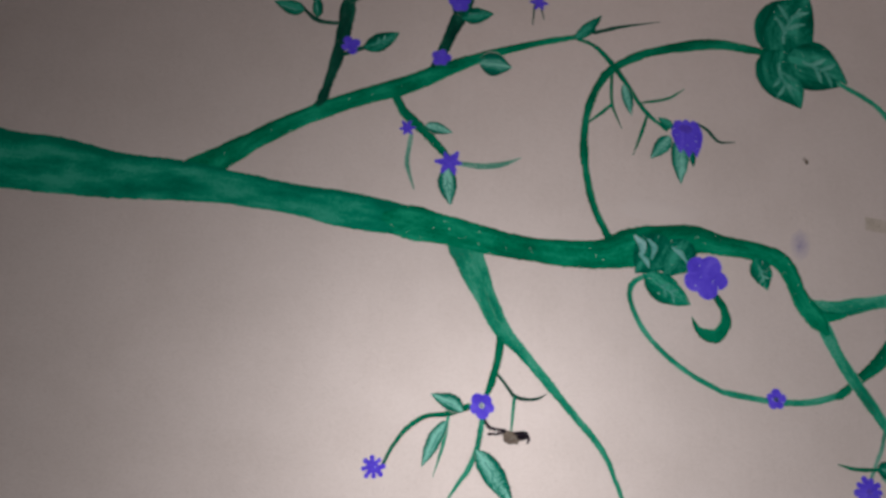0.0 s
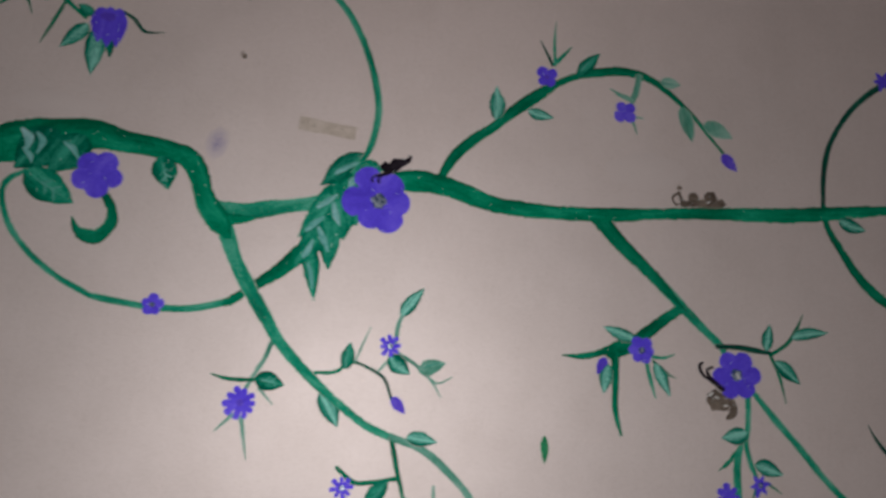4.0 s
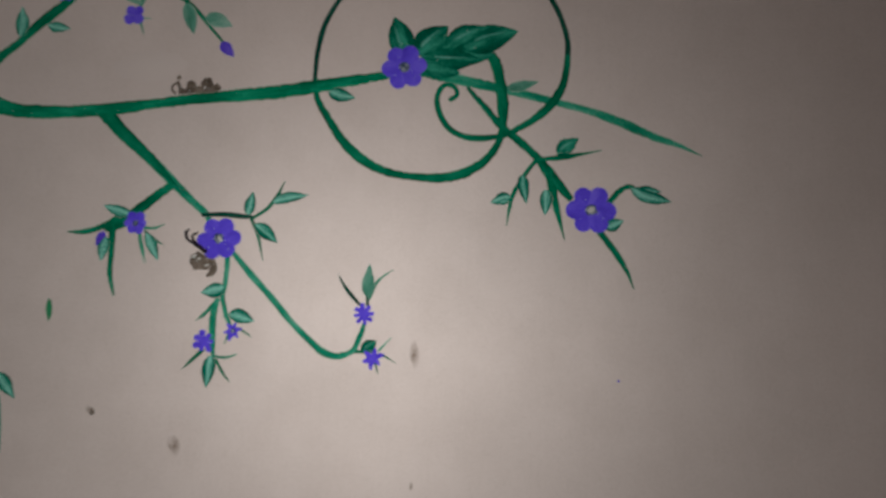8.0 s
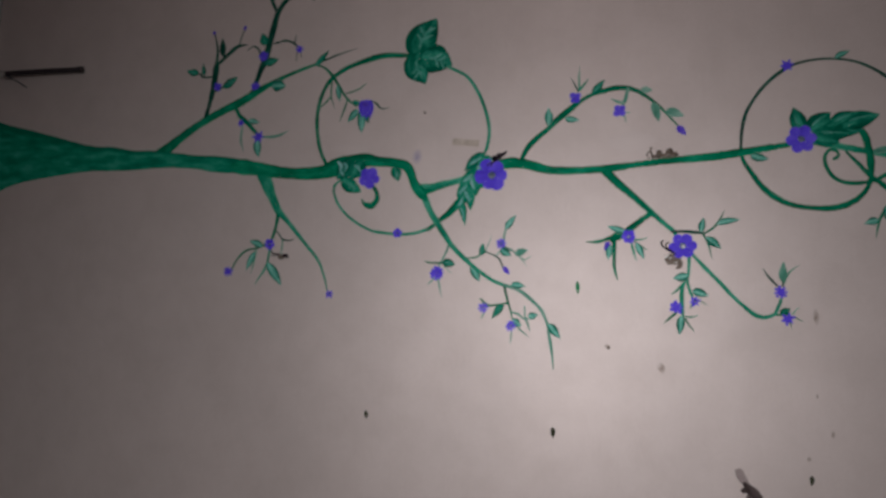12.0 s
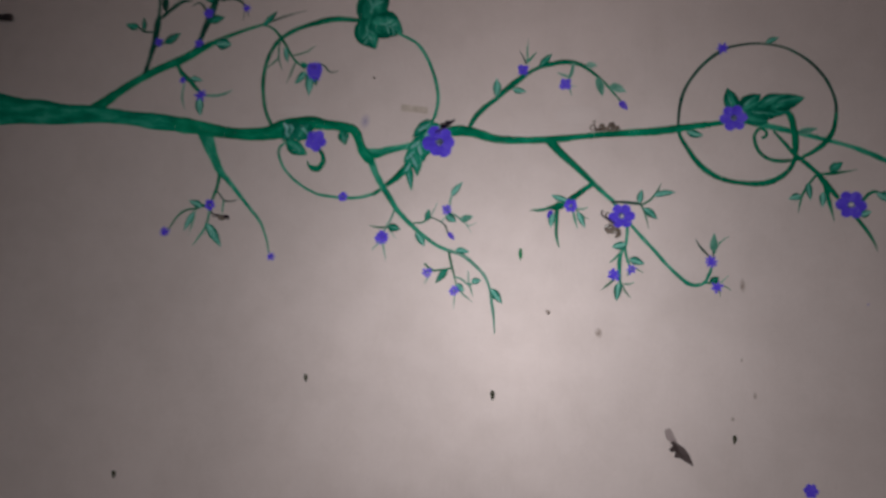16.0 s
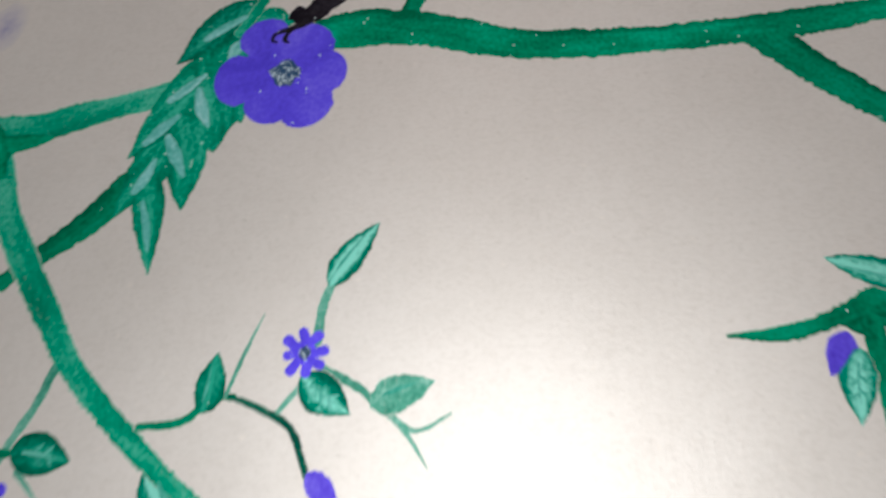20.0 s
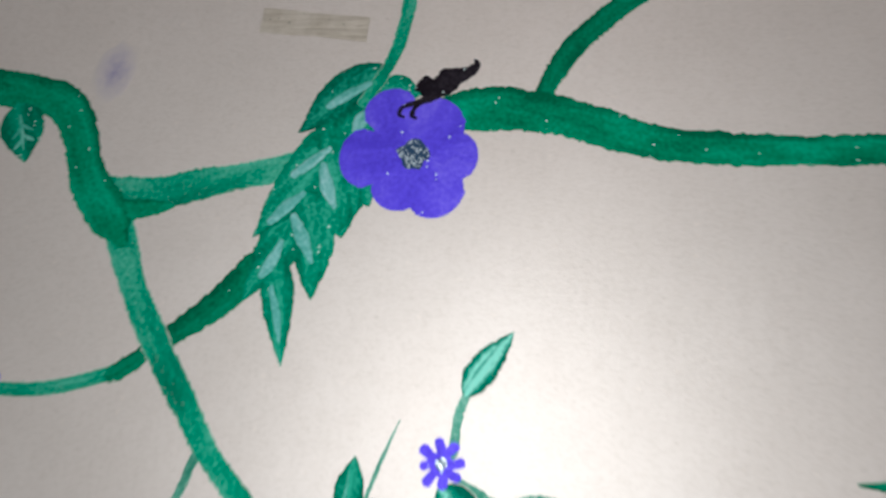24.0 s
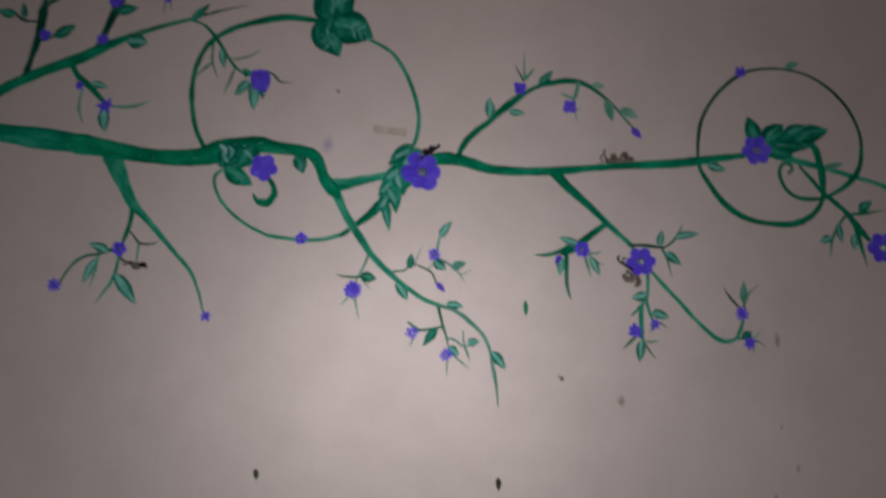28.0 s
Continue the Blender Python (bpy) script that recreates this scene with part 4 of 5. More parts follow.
flyb = thing("painted_insect", "black painted insect perched on the large violet flower", "painted insect", "painted insects")
blob(flyb, BLACK, (.0114, 1.868), .0131, .0101, 10, 6, "body")
blob(flyb, BLACK, (.0294, 1.8763), .0131, .0116, 10, 6, "wing")
blob(flyb, BLACK, (.0256, 1.8652), .0159, .0075, 20, 6, "wing")
stem(flyb, BLACK, [(.0334, 1.8784, .0191), (.0456, 1.883, .0126), (.0535, 1.8883, .0086), (.0566, 1.8937, .0051), (.0536, 1.8982, .002)], 6, name="tail")
stem(flyb, BLACK, [(.0198, 1.8605, .0119), (.006, 1.8517, .0064), (-.004, 1.8484, .0045), (-.0121, 1.844, .0037), (-.0135, 1.8368, .0032), (-.0079, 1.8348, .0017)], 6, name="antenna")
stem(flyb, BLACK, [(.008, 1.8535, .0059), (.0009, 1.845, .0044), (-.0007, 1.8363, .0049), (.0039, 1.8338, .0024)], 6, name="antenna")

arch = thing("painted_branch", "arching green painted branch with leaves along it", "painted branch")
stem(arch, GREEN, [(.1148, 1.849, .0143), (.1197, 1.8622, .0155), (.1441, 1.9111, .0194), (.18, 1.9511, .0208), (.2172, 1.9827, .0192), (.2542, 2.0212, .0213), (.2979, 2.06, .0229), (.3416, 2.0953, .0154), (.3871, 2.121, .0143), (.4357, 2.1357, .0209), (.4727, 2.1437, .021), (.5172, 2.1419, .0171), (.5565, 2.1274, .0145), (.5968, 2.0995, .0118), (.6373, 2.065, .0091), (.6715, 2.0265, .0077), (.7025, 1.9933, .0051)], 0.4)
leaf(arch, PALE, (.2201, 1.9962), (.2156, 2.0712), .0314, -0.02, 1)
leaf(arch, PALE, (.2826, 2.0269), (.3385, 2.0183), .0252, -0.03, 1)
leaf(arch, LEAF, (.3852, 2.1159), (.4288, 2.1784), .0288, 0.04, 1)
leaf(arch, FAINT, (.5637, 2.132), (.6083, 2.1322), .0264, 0.03, 0)
leaf(arch, FAINT, (.6094, 2.083), (.6351, 2.0077), .0323, 0.024, 0)
leaf(arch, FAINT, (.6592, 2.0501), (.7244, 2.0278), .0376, 0.03, 0)
leaf(arch, VIOLET, (.7003, 1.9896), (.733, 1.9551), .0268, 0.004, 0, name="bud")

archup = thing("painted_twig", "small violet painted flower with thin sprigs above the arch", "painted twig", "twigs of the mural")
stem(archup, DARK, [(.3293, 2.1357, .0071), (.315, 2.1611, .0059), (.2997, 2.1879, .002)])
stem(archup, WASH, [(.334, 2.1379, .0078), (.3301, 2.1915, .0046), (.3309, 2.2376, .0013)])
stem(archup, WASH, [(.3376, 2.144, .0091), (.3512, 2.1615, .0078), (.3675, 2.1837, .002)])
flower(archup, PURPLE, (.3185, 2.1066), .0245, 4, 45, "round", VIOLET, 3)

archdown = thing("painted_twig", "small violet painted flower with thin sprigs below the arch", "painted twig", "twigs of the mural")
stem(archdown, FAINT, [(.5162, 2.1383, .0131), (.5097, 2.0994, .0143), (.5027, 2.08, .0104)])
stem(archdown, FAINT, [(.5024, 2.0826, .0117), (.478, 2.0897, .0091), (.4543, 2.1009, .0026)])
stem(archdown, FAINT, [(.5059, 2.0454, .0058), (.529, 2.0449, .0019)])
stem(archdown, FAINT, [(.5072, 2.0316, .0058), (.5157, 2.0063, .0013)])
flower(archdown, PURPLE, (.4889, 2.0542), .0257, 4, 45, "round", None, 3)

caterpillar = thing("painted_insect", "brown glitter caterpillar painted along the branch", "painted insect", "painted insects")
stem(caterpillar, BROWN, [(.6077, 1.8918, .0063), (.5963, 1.8853, .0056), (.595, 1.8761, .0049), (.6026, 1.8672, .0063)], 3, name="antenna")
stem(caterpillar, BROWN, [(.6074, 1.8935, .007), (.6127, 1.8814, .0077), (.6187, 1.8695, .0104)], 3, name="antenna")
blob(caterpillar, BROWN, (.6086, 1.9037), .0063, .0053, 0, 3, "head")
blob(caterpillar, BROWN, (.6392, 1.8836), .0119, .0146, 0, 3, "body")
blob(caterpillar, BROWN, (.6759, 1.8886), .0153, .0174, 0, 3, "body")
blob(caterpillar, BROWN, (.6998, 1.8823), .0097, .0084, 0, 3, "tail")
stem(caterpillar, BROWN, [(.6151, 1.8706, .0118), (.6352, 1.8739, .0139), (.6588, 1.8769, .016), (.6826, 1.8778, .0146), (.7031, 1.8783, .009)], 2, name="body")
blob(caterpillar, SPARK, (.6712, 1.881), .0045, .0017, 35, 5, "glint")

dropc = thing("painted_branch", "green painted branch running down from the main branch", "painted branch")
stem(dropc, GREEN, [(.4420, 1.8210, .0340), (.4820, 1.7785, .0290), (.5485, 1.7217, .0245), (.5950, 1.6800, .0140), (.6280, 1.6500, .0020)], 0.5)
stem(dropc, WASH, [(.5300, 1.7370, .0200), (.5700, 1.7025, .0235), (.6189, 1.6582, .0215), (.6623, 1.6200, .0172), (.7016, 1.5864, .0140), (.7060, 1.5740, .0100)], 0.3)
stem(dropc, WASH, [(.7635, 1.5084, .0102), (.8082, 1.4609, .0139), (.8578, 1.4111, .0138), (.9072, 1.3588, .0136), (.9483, 1.3219, .0136), (.9819, 1.2969, .0147), (1.0135, 1.2913, .0135), (1.0434, 1.3044, .0122), (1.0565, 1.3326, .0123), (1.0663, 1.3638, .0086)])

dropcleft = thing("painted_twig", "green painted twig with leaves and a small violet flower", "painted twig", "twigs of the mural")
stem(dropcleft, GREEN, [(.6131, 1.655, .0212), (.5615, 1.6126, .0209), (.513, 1.5723, .0268), (.4784, 1.5558, .0246)], 0.3)
stem(dropcleft, GREEN, [(.5, 1.5706, .0254), (.4636, 1.5564, .0149), (.4274, 1.544, .0126), (.3817, 1.5408, .0023)])
stem(dropcleft, GREEN, [(.4856, 1.5516, .0161), (.4878, 1.4977, .0125), (.4897, 1.4477, .0112), (.5023, 1.4041, .0044)])
leaf(dropcleft, PALE, (.5247, 1.587), (.4602, 1.6036), .0268, 0.03, 1)
leaf(dropcleft, VIOLET, (.4666, 1.5453), (.4507, 1.5115), .0216, 0.02, 0, name="bud")
leaf(dropcleft, PALE, (.4737, 1.5329), (.4654, 1.4772), .0261, -0.024, 2)
stem(dropcleft, WASH, [(.5611, 1.5554, .0069), (.5833, 1.5558, .0058), (.6049, 1.5653, .0017)])
stem(dropcleft, WASH, [(.5482, 1.5435, .0069), (.557, 1.5114, .008), (.5683, 1.4766, .0017)])
leaf(dropcleft, PALE, (.5639, 1.5436), (.5966, 1.4832), .024, 0.02, 1)
stem(dropcleft, GREEN, [(.5618, 1.5474, .0052), (.5857, 1.529, .0057), (.6082, 1.518, .0011)])
flower(dropcleft, PURPLE, (.5373, 1.5653), .0266, 6, 0, "round", GLITTER, 3)

midflower = thing("painted_flower", "violet six-petalled flower painted where the branch bends", "painted flower", "large violet flowers")
flower(midflower, PURPLE, (.7308, 1.5373), .0479, 6, 5, "round", GLITTER, 5)
blob(midflower, SPARK, (.7336, 1.5357), .0078, .0036, -50, 8, "glint")

dropcright = thing("painted_twig", "green painted twig with curling leaves", "painted twig", "twigs of the mural")
stem(dropcright, DARK, [(.6902, 1.5889, .0077), (.741, 1.591, .0106), (.7892, 1.5874, .0095), (.8103, 1.5875, .0047)])
leaf(dropcright, PALE, (.7939, 1.5903), (.801, 1.644), .0275, 0.02, 1)
stem(dropcright, GREEN, [(.8073, 1.5866, .0071), (.8366, 1.6084, .0072), (.8568, 1.6376, .0072), (.8715, 1.6708, .0012)])
leaf(dropcright, PALE, (.8471, 1.6203), (.926, 1.6401), .0253, 0.05, 1)
stem(dropcright, GREEN, [(.8002, 1.5846, .0071), (.8181, 1.5476, .007), (.8332, 1.4909, .0012)])
leaf(dropcright, PALE, (.8104, 1.5712), (.8638, 1.5316), .0294, 0.02, 1)

flyc = thing("painted_insect", "brown glitter insect with black antennae beside the flower", "painted insect", "painted insects")
stem(flyc, BLACK, [(.7023, 1.5074, .0084), (.6771, 1.5227, .0058), (.66, 1.534, .0058), (.6552, 1.5482, .0065), (.6614, 1.5547, .0039)], 6, name="antenna")
stem(flyc, BLACK, [(.6985, 1.5109, .0064), (.6761, 1.5291, .0058), (.6703, 1.5415, .0052), (.6815, 1.5475, .0045)], 6, name="antenna")
blob(flyc, BROWN, (.6884, 1.4851), .0205, .0205, 20, 4, "wing")
blob(flyc, BROWN, (.7061, 1.482), .016, .0153, 0, 4, "body")
stem(flyc, BROWN, [(.7202, 1.485, .0141), (.7246, 1.4727, .0159), (.7212, 1.4612, .014), (.7125, 1.4546, .0076)], 4, name="wing")
blob(flyc, SPARK, (.7085, 1.4765), .0054, .0022, 15, 5, "glint")
blob(flyc, SPARK, (.678, 1.496), .0077, .0026, 30, 6, "glint")
blob(flyc, SPARK, (.6902, 1.4907), .0058, .0022, -20, 6, "glint")

dropclow = thing("painted_twig", "green painted twig hanging with small violet flowers", "painted twig", "twigs of the mural")
stem(dropclow, WASH, [(.754, 1.5002, .0115), (.7535, 1.4447, .0114), (.7498, 1.4069, .0126), (.7601, 1.3703, .0113), (.77, 1.3493, .0075)])
leaf(dropclow, PALE, (.7517, 1.4308), (.7, 1.4161), .0316, 0.04, 1)
stem(dropclow, WASH, [(.7412, 1.4157, .0076), (.7316, 1.3683, .0151), (.7331, 1.3251, .0138), (.7381, 1.2793, .0075)])
stem(dropclow, GREEN, [(.7365, 1.3998, .0076), (.7121, 1.3701, .0069), (.6939, 1.3552, .0013)])
leaf(dropclow, PALE, (.7663, 1.372), (.8238, 1.358), .0313, 0.04, 1)
stem(dropclow, GREEN, [(.7938, 1.3405, .0056), (.8209, 1.3239, .0012)])
stem(dropclow, GREEN, [(.7686, 1.3264, .0056), (.7611, 1.3074, .0012)])
flower(dropclow, PURPLE, (.7778, 1.3356), .0212, 6, 10, "star", GLITTER, 3)
stem(dropclow, GREEN, [(.7144, 1.2917, .0075), (.6913, 1.2698, .0075), (.6708, 1.2487, .0012)])
leaf(dropclow, PALE, (.7347, 1.2809), (.7271, 1.212), .0285, -0.016, 1)
stem(dropclow, WASH, [(.7432, 1.2791, .005), (.7668, 1.2783, .0056), (.7895, 1.2855, .0025)])
stem(dropclow, GREEN, [(.7452, 1.2719, .0062), (.7606, 1.2473, .0056), (.78, 1.2256, .0012)])
flower(dropclow, PURPLE, (.7156, 1.3103), .0212, 7, 0, "star", None, 3)

dropcend = thing("painted_twig", "painted twig tip with two small starry violet flowers", "painted twig", "twigs of the mural")
leaf(dropcend, FAINT, (1.0698, 1.4192), (1.0708, 1.4917), .0261, 0.016, 0)
stem(dropcend, DARK, [(1.0524, 1.4039, .0062), (1.0319, 1.4247, .0081), (1.0157, 1.4446, .0056), (1.0031, 1.4674, .0012)])
stem(dropcend, WASH, [(1.0738, 1.4164, .0049), (1.09, 1.4545, .0056), (1.1222, 1.4814, .0012)])
stem(dropcend, DARK, [(1.0699, 1.4039, .0062), (1.0682, 1.4234, .0049)])
flower(dropcend, PURPLE, (1.063, 1.3819), .0234, 8, 10, "star", None, 3)
stem(dropcend, GREEN, [(1.0448, 1.3027, .0079), (1.0758, 1.3019, .0061)])
leaf(dropcend, LEAF, (1.0641, 1.301), (1.0935, 1.3274), .0269, 0.04, 1)
stem(dropcend, WASH, [(1.1001, 1.3073, .0049), (1.125, 1.3357, .0012)])
stem(dropcend, GREEN, [(1.107, 1.2981, .0049), (1.1365, 1.2828, .0012)])
stem(dropcend, GREEN, [(1.0937, 1.279, .0049), (1.1005, 1.2567, .0012)])
flower(dropcend, PURPLE, (1.0879, 1.2895), .0231, 6, 20, "star", None, 3)

ringb = thing("painted_tendril", "large round green painted tendril ring around the branch", "painted tendril")
stem(ringb, GREEN, [(1.2969, 1.9805, .0152), (1.3236, 1.9575, .0228), (1.3397, 1.9053, .0226), (1.3477, 1.8483, .0225), (1.3465, 1.7913, .0149), (1.3298, 1.748, .0148), (1.2952, 1.7133, .0185), (1.2415, 1.6896, .0222), (1.1584, 1.6867, .0168), (1.0828, 1.7012, .0187), (1.0134, 1.7447, .0208), (.96, 1.8138, .0172), (.9282, 1.8703, .0135), (.9238, 1.9112, .0091)])
stem(ringb, DARK, [(.9228, 1.9019, .0096), (.9238, 1.9112, .0097), (.9261, 1.9671, .0122), (.9385, 2.032, .0125), (.9651, 2.0874, .0114), (1.0017, 2.1389, .0128), (1.0517, 2.1867, .013), (1.0963, 2.214, .0105), (1.1412, 2.2266, .0093), (1.1927, 2.2327, .0093), (1.2444, 2.2305, .0085), (1.3050, 2.2170, .0090), (1.3750, 2.1780, .0110), (1.4270, 2.1280, .0120), (1.4640, 2.0700, .0120), (1.4860, 2.0000, .0125), (1.4860, 1.9500, .0132)])
stem(ringb, GREEN, [(1.4862, 1.9650, .0125), (1.4860, 1.9500, .0132), (1.4775, 1.9000, .0168), (1.4520, 1.8550, .0190), (1.4150, 1.8210, .0167), (1.3507, 1.7821, .0093)])
flower(ringb, PURPLE, (1.0771, 2.213), .025, 6, 10, "star", None, 3)
leaf(ringb, PALE, (1.2335, 2.2344), (1.2804, 2.2598), .0214, 0.04, 0)

curl = thing("painted_tendril", "small green painted spiral tendril", "painted tendril")
stem(curl, GREEN, [(1.2316, 1.8634, .0094), (1.2449, 1.8736, .0094), (1.241, 1.8907, .0095), (1.2181, 1.8963, .0104), (1.2028, 1.8744, .0114), (1.2051, 1.8409, .0123), (1.2294, 1.7993, .0122), (1.2632, 1.7802, .0131), (1.305, 1.7768, .013), (1.3506, 1.784, .0093)])

underleaf = thing("painted_leaf", "small pale green leaf painted below the branch", "painted leaf")
leaf(underleaf, PALE, (.9572, 1.8785), (1.0177, 1.8622), .0307, -0.03, 1)

overleaf = thing("painted_leaf", "faint pale green leaf painted above the branch", "painted leaf")
leaf(overleaf, FAINT, (1.3562, 1.8927), (1.4247, 1.9075), .0244, -0.03, 0)

rightspray = thing("painted_leaf_spray", "cluster of dark green painted leaves beside a violet flower", "painted leaves")
leaf(rightspray, LEAF, (1.13, 1.9679), (1.0978, 2.0541), .0541, 0.02, 1)
leaf(rightspray, LEAF, (1.1549, 1.9641), (1.2201, 2.0337), .0634, 0.04, 1)
leaf(rightspray, LEAF, (1.217, 1.9817), (1.3125, 2.032), .0536, 0.04, 1)
leaf(rightspray, LEAF, (1.2573, 1.9835), (1.3766, 2.0231), .0629, 0.03, 1)
leaf(rightspray, LEAF, (1.1849, 1.9675), (1.3423, 2.004), .0611, 0.0, 0, 1.2)
leaf(rightspray, LEAF, (1.209, 1.9608), (1.3303, 1.9704), .0457, 0.0, 0, 1.2)
leaf(rightspray, LEAF, (1.1617, 1.9625), (1.2985, 1.9553), .0496, -0.03, 1)
leaf(rightspray, LEAF, (1.168, 1.9404), (1.2518, 1.925), .0419, -0.02, 0)

ringflower = thing("painted_flower", "violet five-petalled flower painted on the branch end", "painted flower", "large violet flowers")
flower(ringflower, PURPLE, (1.1257, 1.9364), .0508, 6, 10, "round", GLITTER, 5)

endtwig = thing("painted_twig", "green painted twig with small leaves below the ring", "painted twig", "twigs of the mural")
stem(endtwig, GREEN, [(1.27, 1.8893, .0076), (1.305, 1.8509, .0131), (1.3447, 1.8054, .0149), (1.3881, 1.7701, .0167), (1.4266, 1.7347, .0166), (1.4587, 1.6929, .0238), (1.497, 1.649, .0127)])
stem(endtwig, GREEN, [(1.4526, 1.7055, .0201), (1.4682, 1.6308, .0145), (1.4881, 1.5572, .0018)])
stem(endtwig, GREEN, [(1.4294, 1.7321, .0092), (1.4854, 1.739, .011), (1.5641, 1.7555, .0018)])
leaf(endtwig, LEAF, (1.4697, 1.7437), (1.5141, 1.7816), .0312, 0.04, 1)
stem(endtwig, GREEN, [(1.4223, 1.7298, .0083), (1.3928, 1.6863, .0092), (1.3725, 1.6434, .0091), (1.3633, 1.5849, .0018)])
leaf(endtwig, PALE, (1.394, 1.6984), (1.4049, 1.6334), .0256, -0.02, 1)
leaf(endtwig, PALE, (1.3705, 1.6479), (1.3276, 1.6334), .0256, -0.03, 1)
leaf(endtwig, PALE, (1.4456, 1.6662), (1.445, 1.6092), .0255, 0.02, 1)
stem(endtwig, GREEN, [(1.5799, 1.6394, .0135), (1.6054, 1.6692, .0108), (1.6274, 1.677, .009), (1.6393, 1.6667, .0072)])
leaf(endtwig, PALE, (1.6275, 1.6742), (1.7127, 1.6456), .0305, -0.06, 1)
leaf(endtwig, PALE, (1.6367, 1.6665), (1.6907, 1.6679), .0216, 0.02, 0)
leaf(endtwig, PALE, (1.5714, 1.587), (1.6116, 1.6031), .0269, -0.03, 0)
stem(endtwig, GREEN, [(1.5583, 1.5816, .0135), (1.5978, 1.53, .0125), (1.6214, 1.4913, .008), (1.635, 1.4566, .0018)])

endflower = thing("painted_flower", "violet six-petalled flower with a glitter centre and painted white glint", "painted flower", "large violet flowers")
flower(endflower, PURPLE, (1.543, 1.6243), .0514, 6, 0, "round", GLITTER, 5)
# glint on the glitter centre, put in as a white blot
blob(endflower, SPARK, (1.543, 1.6243), .009, .0072, 20, 8, "glint")

fallleaf = thing("painted_leaf", "single small green falling leaf painted on bare plaster", "painted leaf", "falling leaves")
leaf(fallleaf, FRESH, (.3558, 1.3909), (.3596, 1.3404), .0159, 0.0, 0, 1)

falla = thing("painted_leaf", "tiny dark brown-green falling leaf painted on bare plaster", "painted leaf", "falling leaves")
leaf(falla, DARKOLIVE, (-.4577, .8367), (-.4514, .8033), .0177, 0.05, 0, 1)

fallb = thing("painted_leaf", "tiny dark brown-green falling leaf painted on bare plaster", "painted leaf", "falling leaves")
leaf(fallb, DARKOLIVE, (.2843, .8406), (.289, .8007), .0191, 0.05, 0, 1)

fallc = thing("painted_leaf", "tiny dark brown-green falling leaf painted on bare plaster", "painted leaf", "falling leaves")
leaf(fallc, DARKOLIVE, (-1.2256, .3803), (-1.2173, .3472), .0183, 0.05, 0, 1)

falld = thing("painted_leaf", "tiny dark brown-green falling leaf painted on bare plaster", "painted leaf", "falling leaves")
leaf(falld, DARKOLIVE, (1.1634, .7626), (1.1649, .7277), .0142, 0.05, 0, 1)

flyd = thing("painted_insect", "dark brown painted moth low on the wall", "painted insect", "painted insects")
stem(flyd, GREYWASH, [(.9359, .7483, .0276), (.9473, .7281, .0275), (.9608, .7084, .019)], 2, name="wing")
stem(flyd, MOTH, [(.9543, .7118, .0148), (.9805, .6852, .0378), (1.0022, .6645, .0272), (1.0238, .6419, .0063)], 3, name="wing")
blob(flyd, MOTH, (.9532, .6903), .0126, .0095, -20, 3, "body")
blob(flyd, MOTH, (.9688, .6687), .0105, .0084, 0, 3, "wing")

lowflower = thing("painted_flower", "small violet flower painted low on the wall", "painted flower")
flower(lowflower, PURPLE, (1.4254, .5962), .0246, 6, 0, "round", None, 3)

m1 = thing("wall_mark", "grey-brown smudge on the plaster wall", "wall mark", "marks on the wall")
blob(m1, SMUDGE, (1.1761, 1.3031), .0109, .0363, 14, -0.6, "mark")

m2 = thing("wall_mark", "small brown mark on the plaster wall", "wall mark", "marks on the wall")
blob(m2, SMUDGE, (1.2307, .9058), .0071, .0157, 15, -0.6, "mark")

m3 = thing("wall_mark", "small brown mark on the plaster wall", "wall mark", "marks on the wall")
blob(m3, SMUDGE, (1.1566, .8175), .0086, .01, 0, -0.6, "mark")

m4 = thing("wall_mark", "faint violet-grey smudge on the plaster wall", "wall mark", "marks on the wall")
blob(m4, VIOLETSMUDGE, (-.3116, 1.8731), .022, .036, -8, -0.6, "mark")

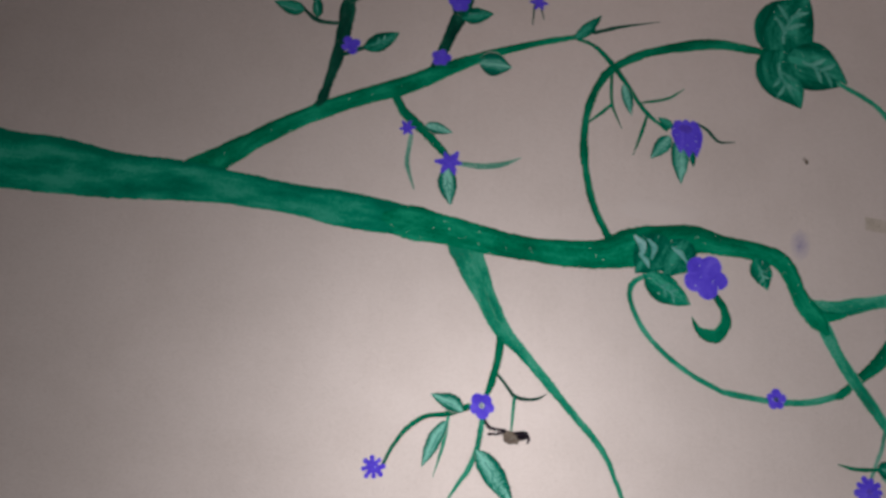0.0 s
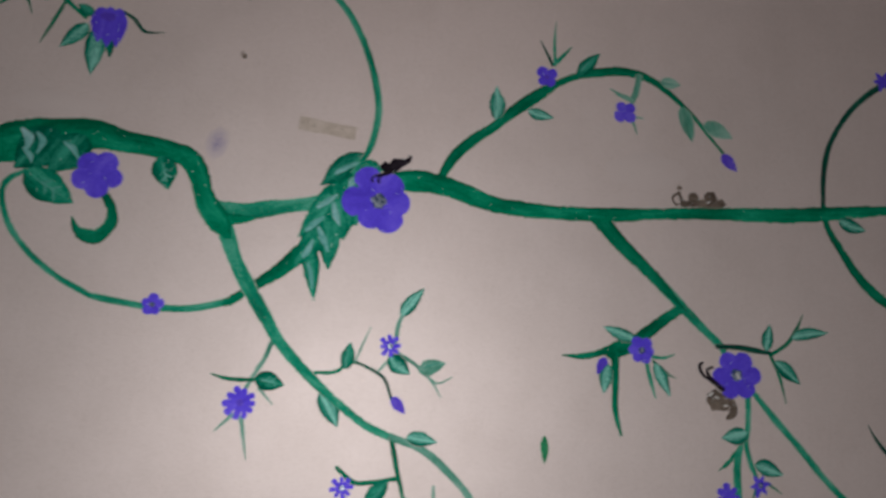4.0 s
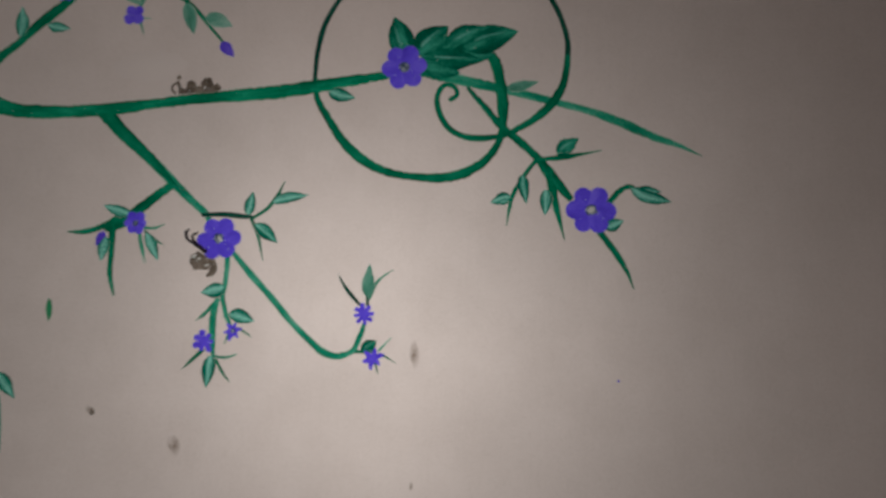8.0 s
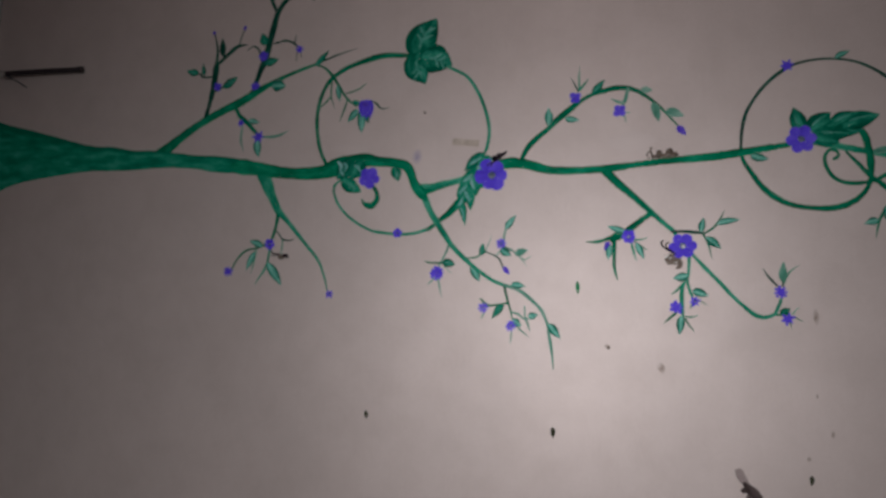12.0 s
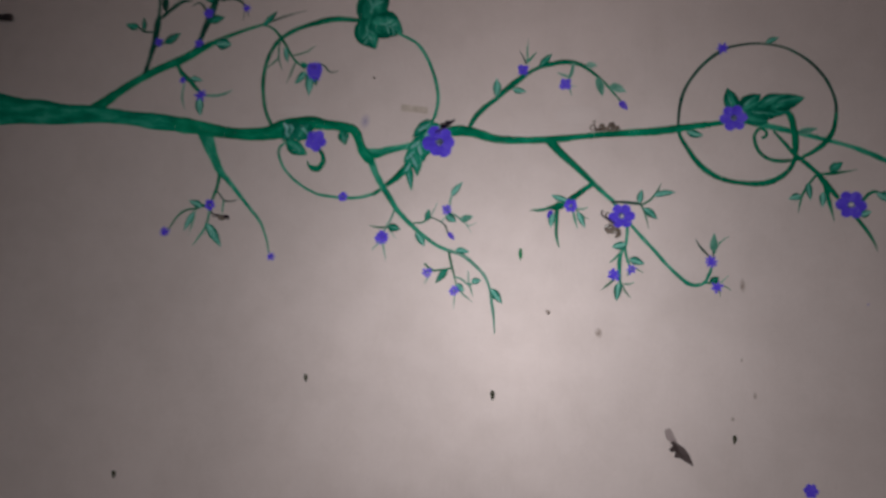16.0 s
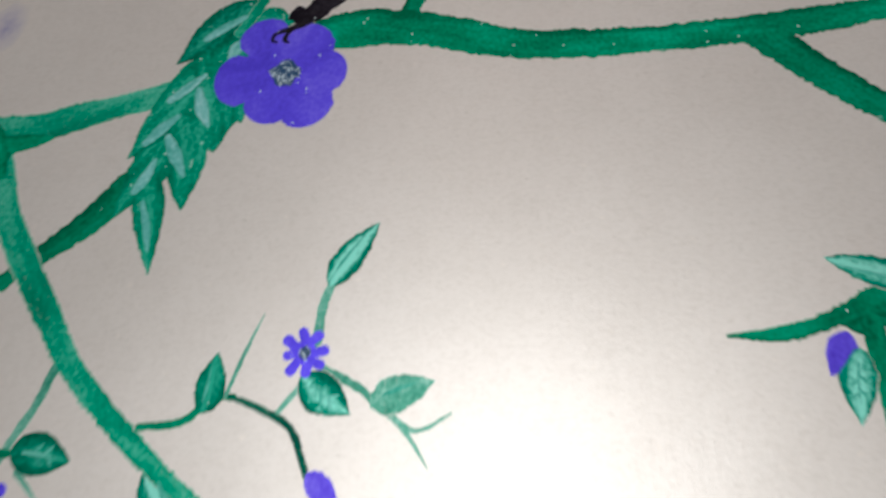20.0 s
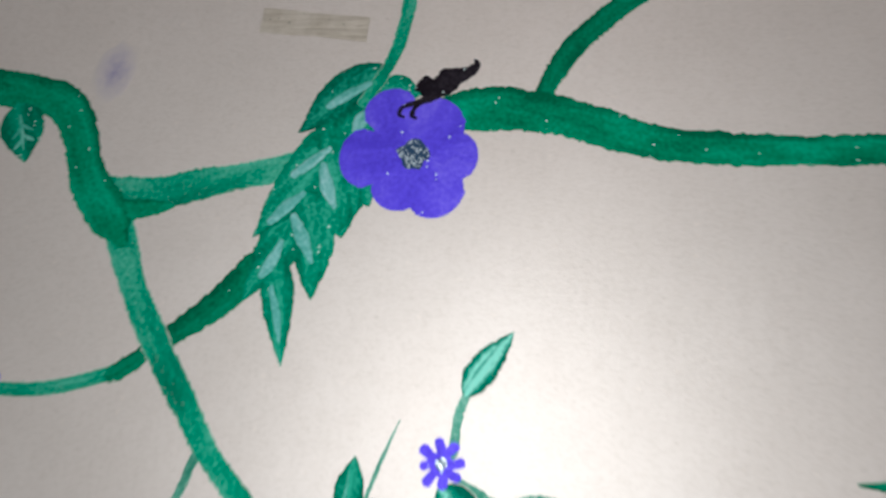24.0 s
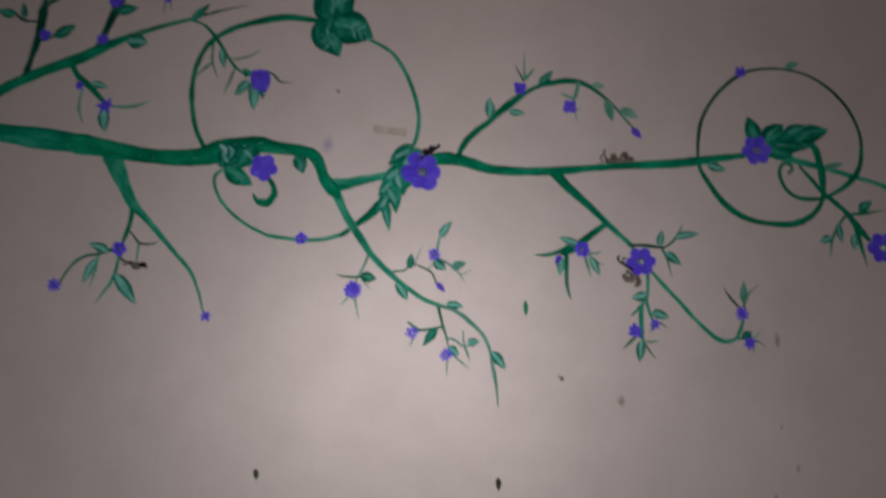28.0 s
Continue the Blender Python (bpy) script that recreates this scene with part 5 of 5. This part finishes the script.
m5 = thing("wall_mark", "faint brown mark on the plaster wall", "wall mark", "marks on the wall")
blob(m5, SMUDGE, (.6701, 1.0885), .0105, .0293, 25, -0.6, "mark")

m6 = thing("wall_mark", "faint brown mark on the plaster wall", "wall mark", "marks on the wall")
blob(m6, SMUDGE, (.4726, 1.154), .0128, .0064, -40, -0.6, "mark")

m7 = thing("wall_mark", "tiny violet dot of paint on the plaster wall", "wall mark", "marks on the wall")
blob(m7, VIOLET, (1.6047, 1.2646), .0028, .0025, 0, -0.6, "mark")

m8 = thing("wall_mark", "faint grey mark on the plaster wall", "wall mark", "marks on the wall")
blob(m8, SMUDGE, (-.2933, 2.0631), .0064, .0077, 0, -0.6, "mark")

m10 = thing("wall_mark", "faint brown mark on the plaster wall", "wall mark", "marks on the wall")
blob(m10, SMUDGE, (.4805, 1.1553), .0036, .0036, 0, -0.6, "mark")

m11 = thing("wall_mark", "faint brown smudge on the plaster wall", "wall mark", "marks on the wall")
blob(m11, SMUDGE, (.6634, 1.0905), .0097, .0218, 25, -0.6, "mark")

m12 = thing("wall_mark", "small dark spot on the plaster wall", "wall mark", "marks on the wall")
blob(m12, BROWN, (.4786, 1.1496), .0062, .0087, 0, -0.6, "mark")

m13 = thing("wall_mark", "small dark spot on the plaster wall", "wall mark", "marks on the wall")
blob(m13, BROWN, (-.2891, 2.0583), .0056, .0056, 0, -0.6, "mark")

m14 = thing("wall_mark", "faint brown mark on the plaster wall", "wall mark", "marks on the wall")
blob(m14, SMUDGE, (1.1809, 1.03), .0046, .0105, 0, -0.6, "mark")

w1 = thing("wall_mark", "pale patch on the plaster wall", "wall mark", "marks on the wall")
blob(w1, LIGHTPATCH, (.5383, 1.9312), .0852, .0386, 8, -0.8, "mark")

w2 = thing("wall_mark", "pale patch on the plaster wall", "wall mark", "marks on the wall")
blob(w2, LIGHTPATCH, (-.6172, 1.9123), .0842, .0216, 0, -0.8, "mark")

m15 = thing("wall_mark", "faint brown smudge on the plaster wall", "wall mark", "marks on the wall")
blob(m15, SMUDGE, (-.1483, 1.9326), .0239, .013, 0, -0.8, "mark")
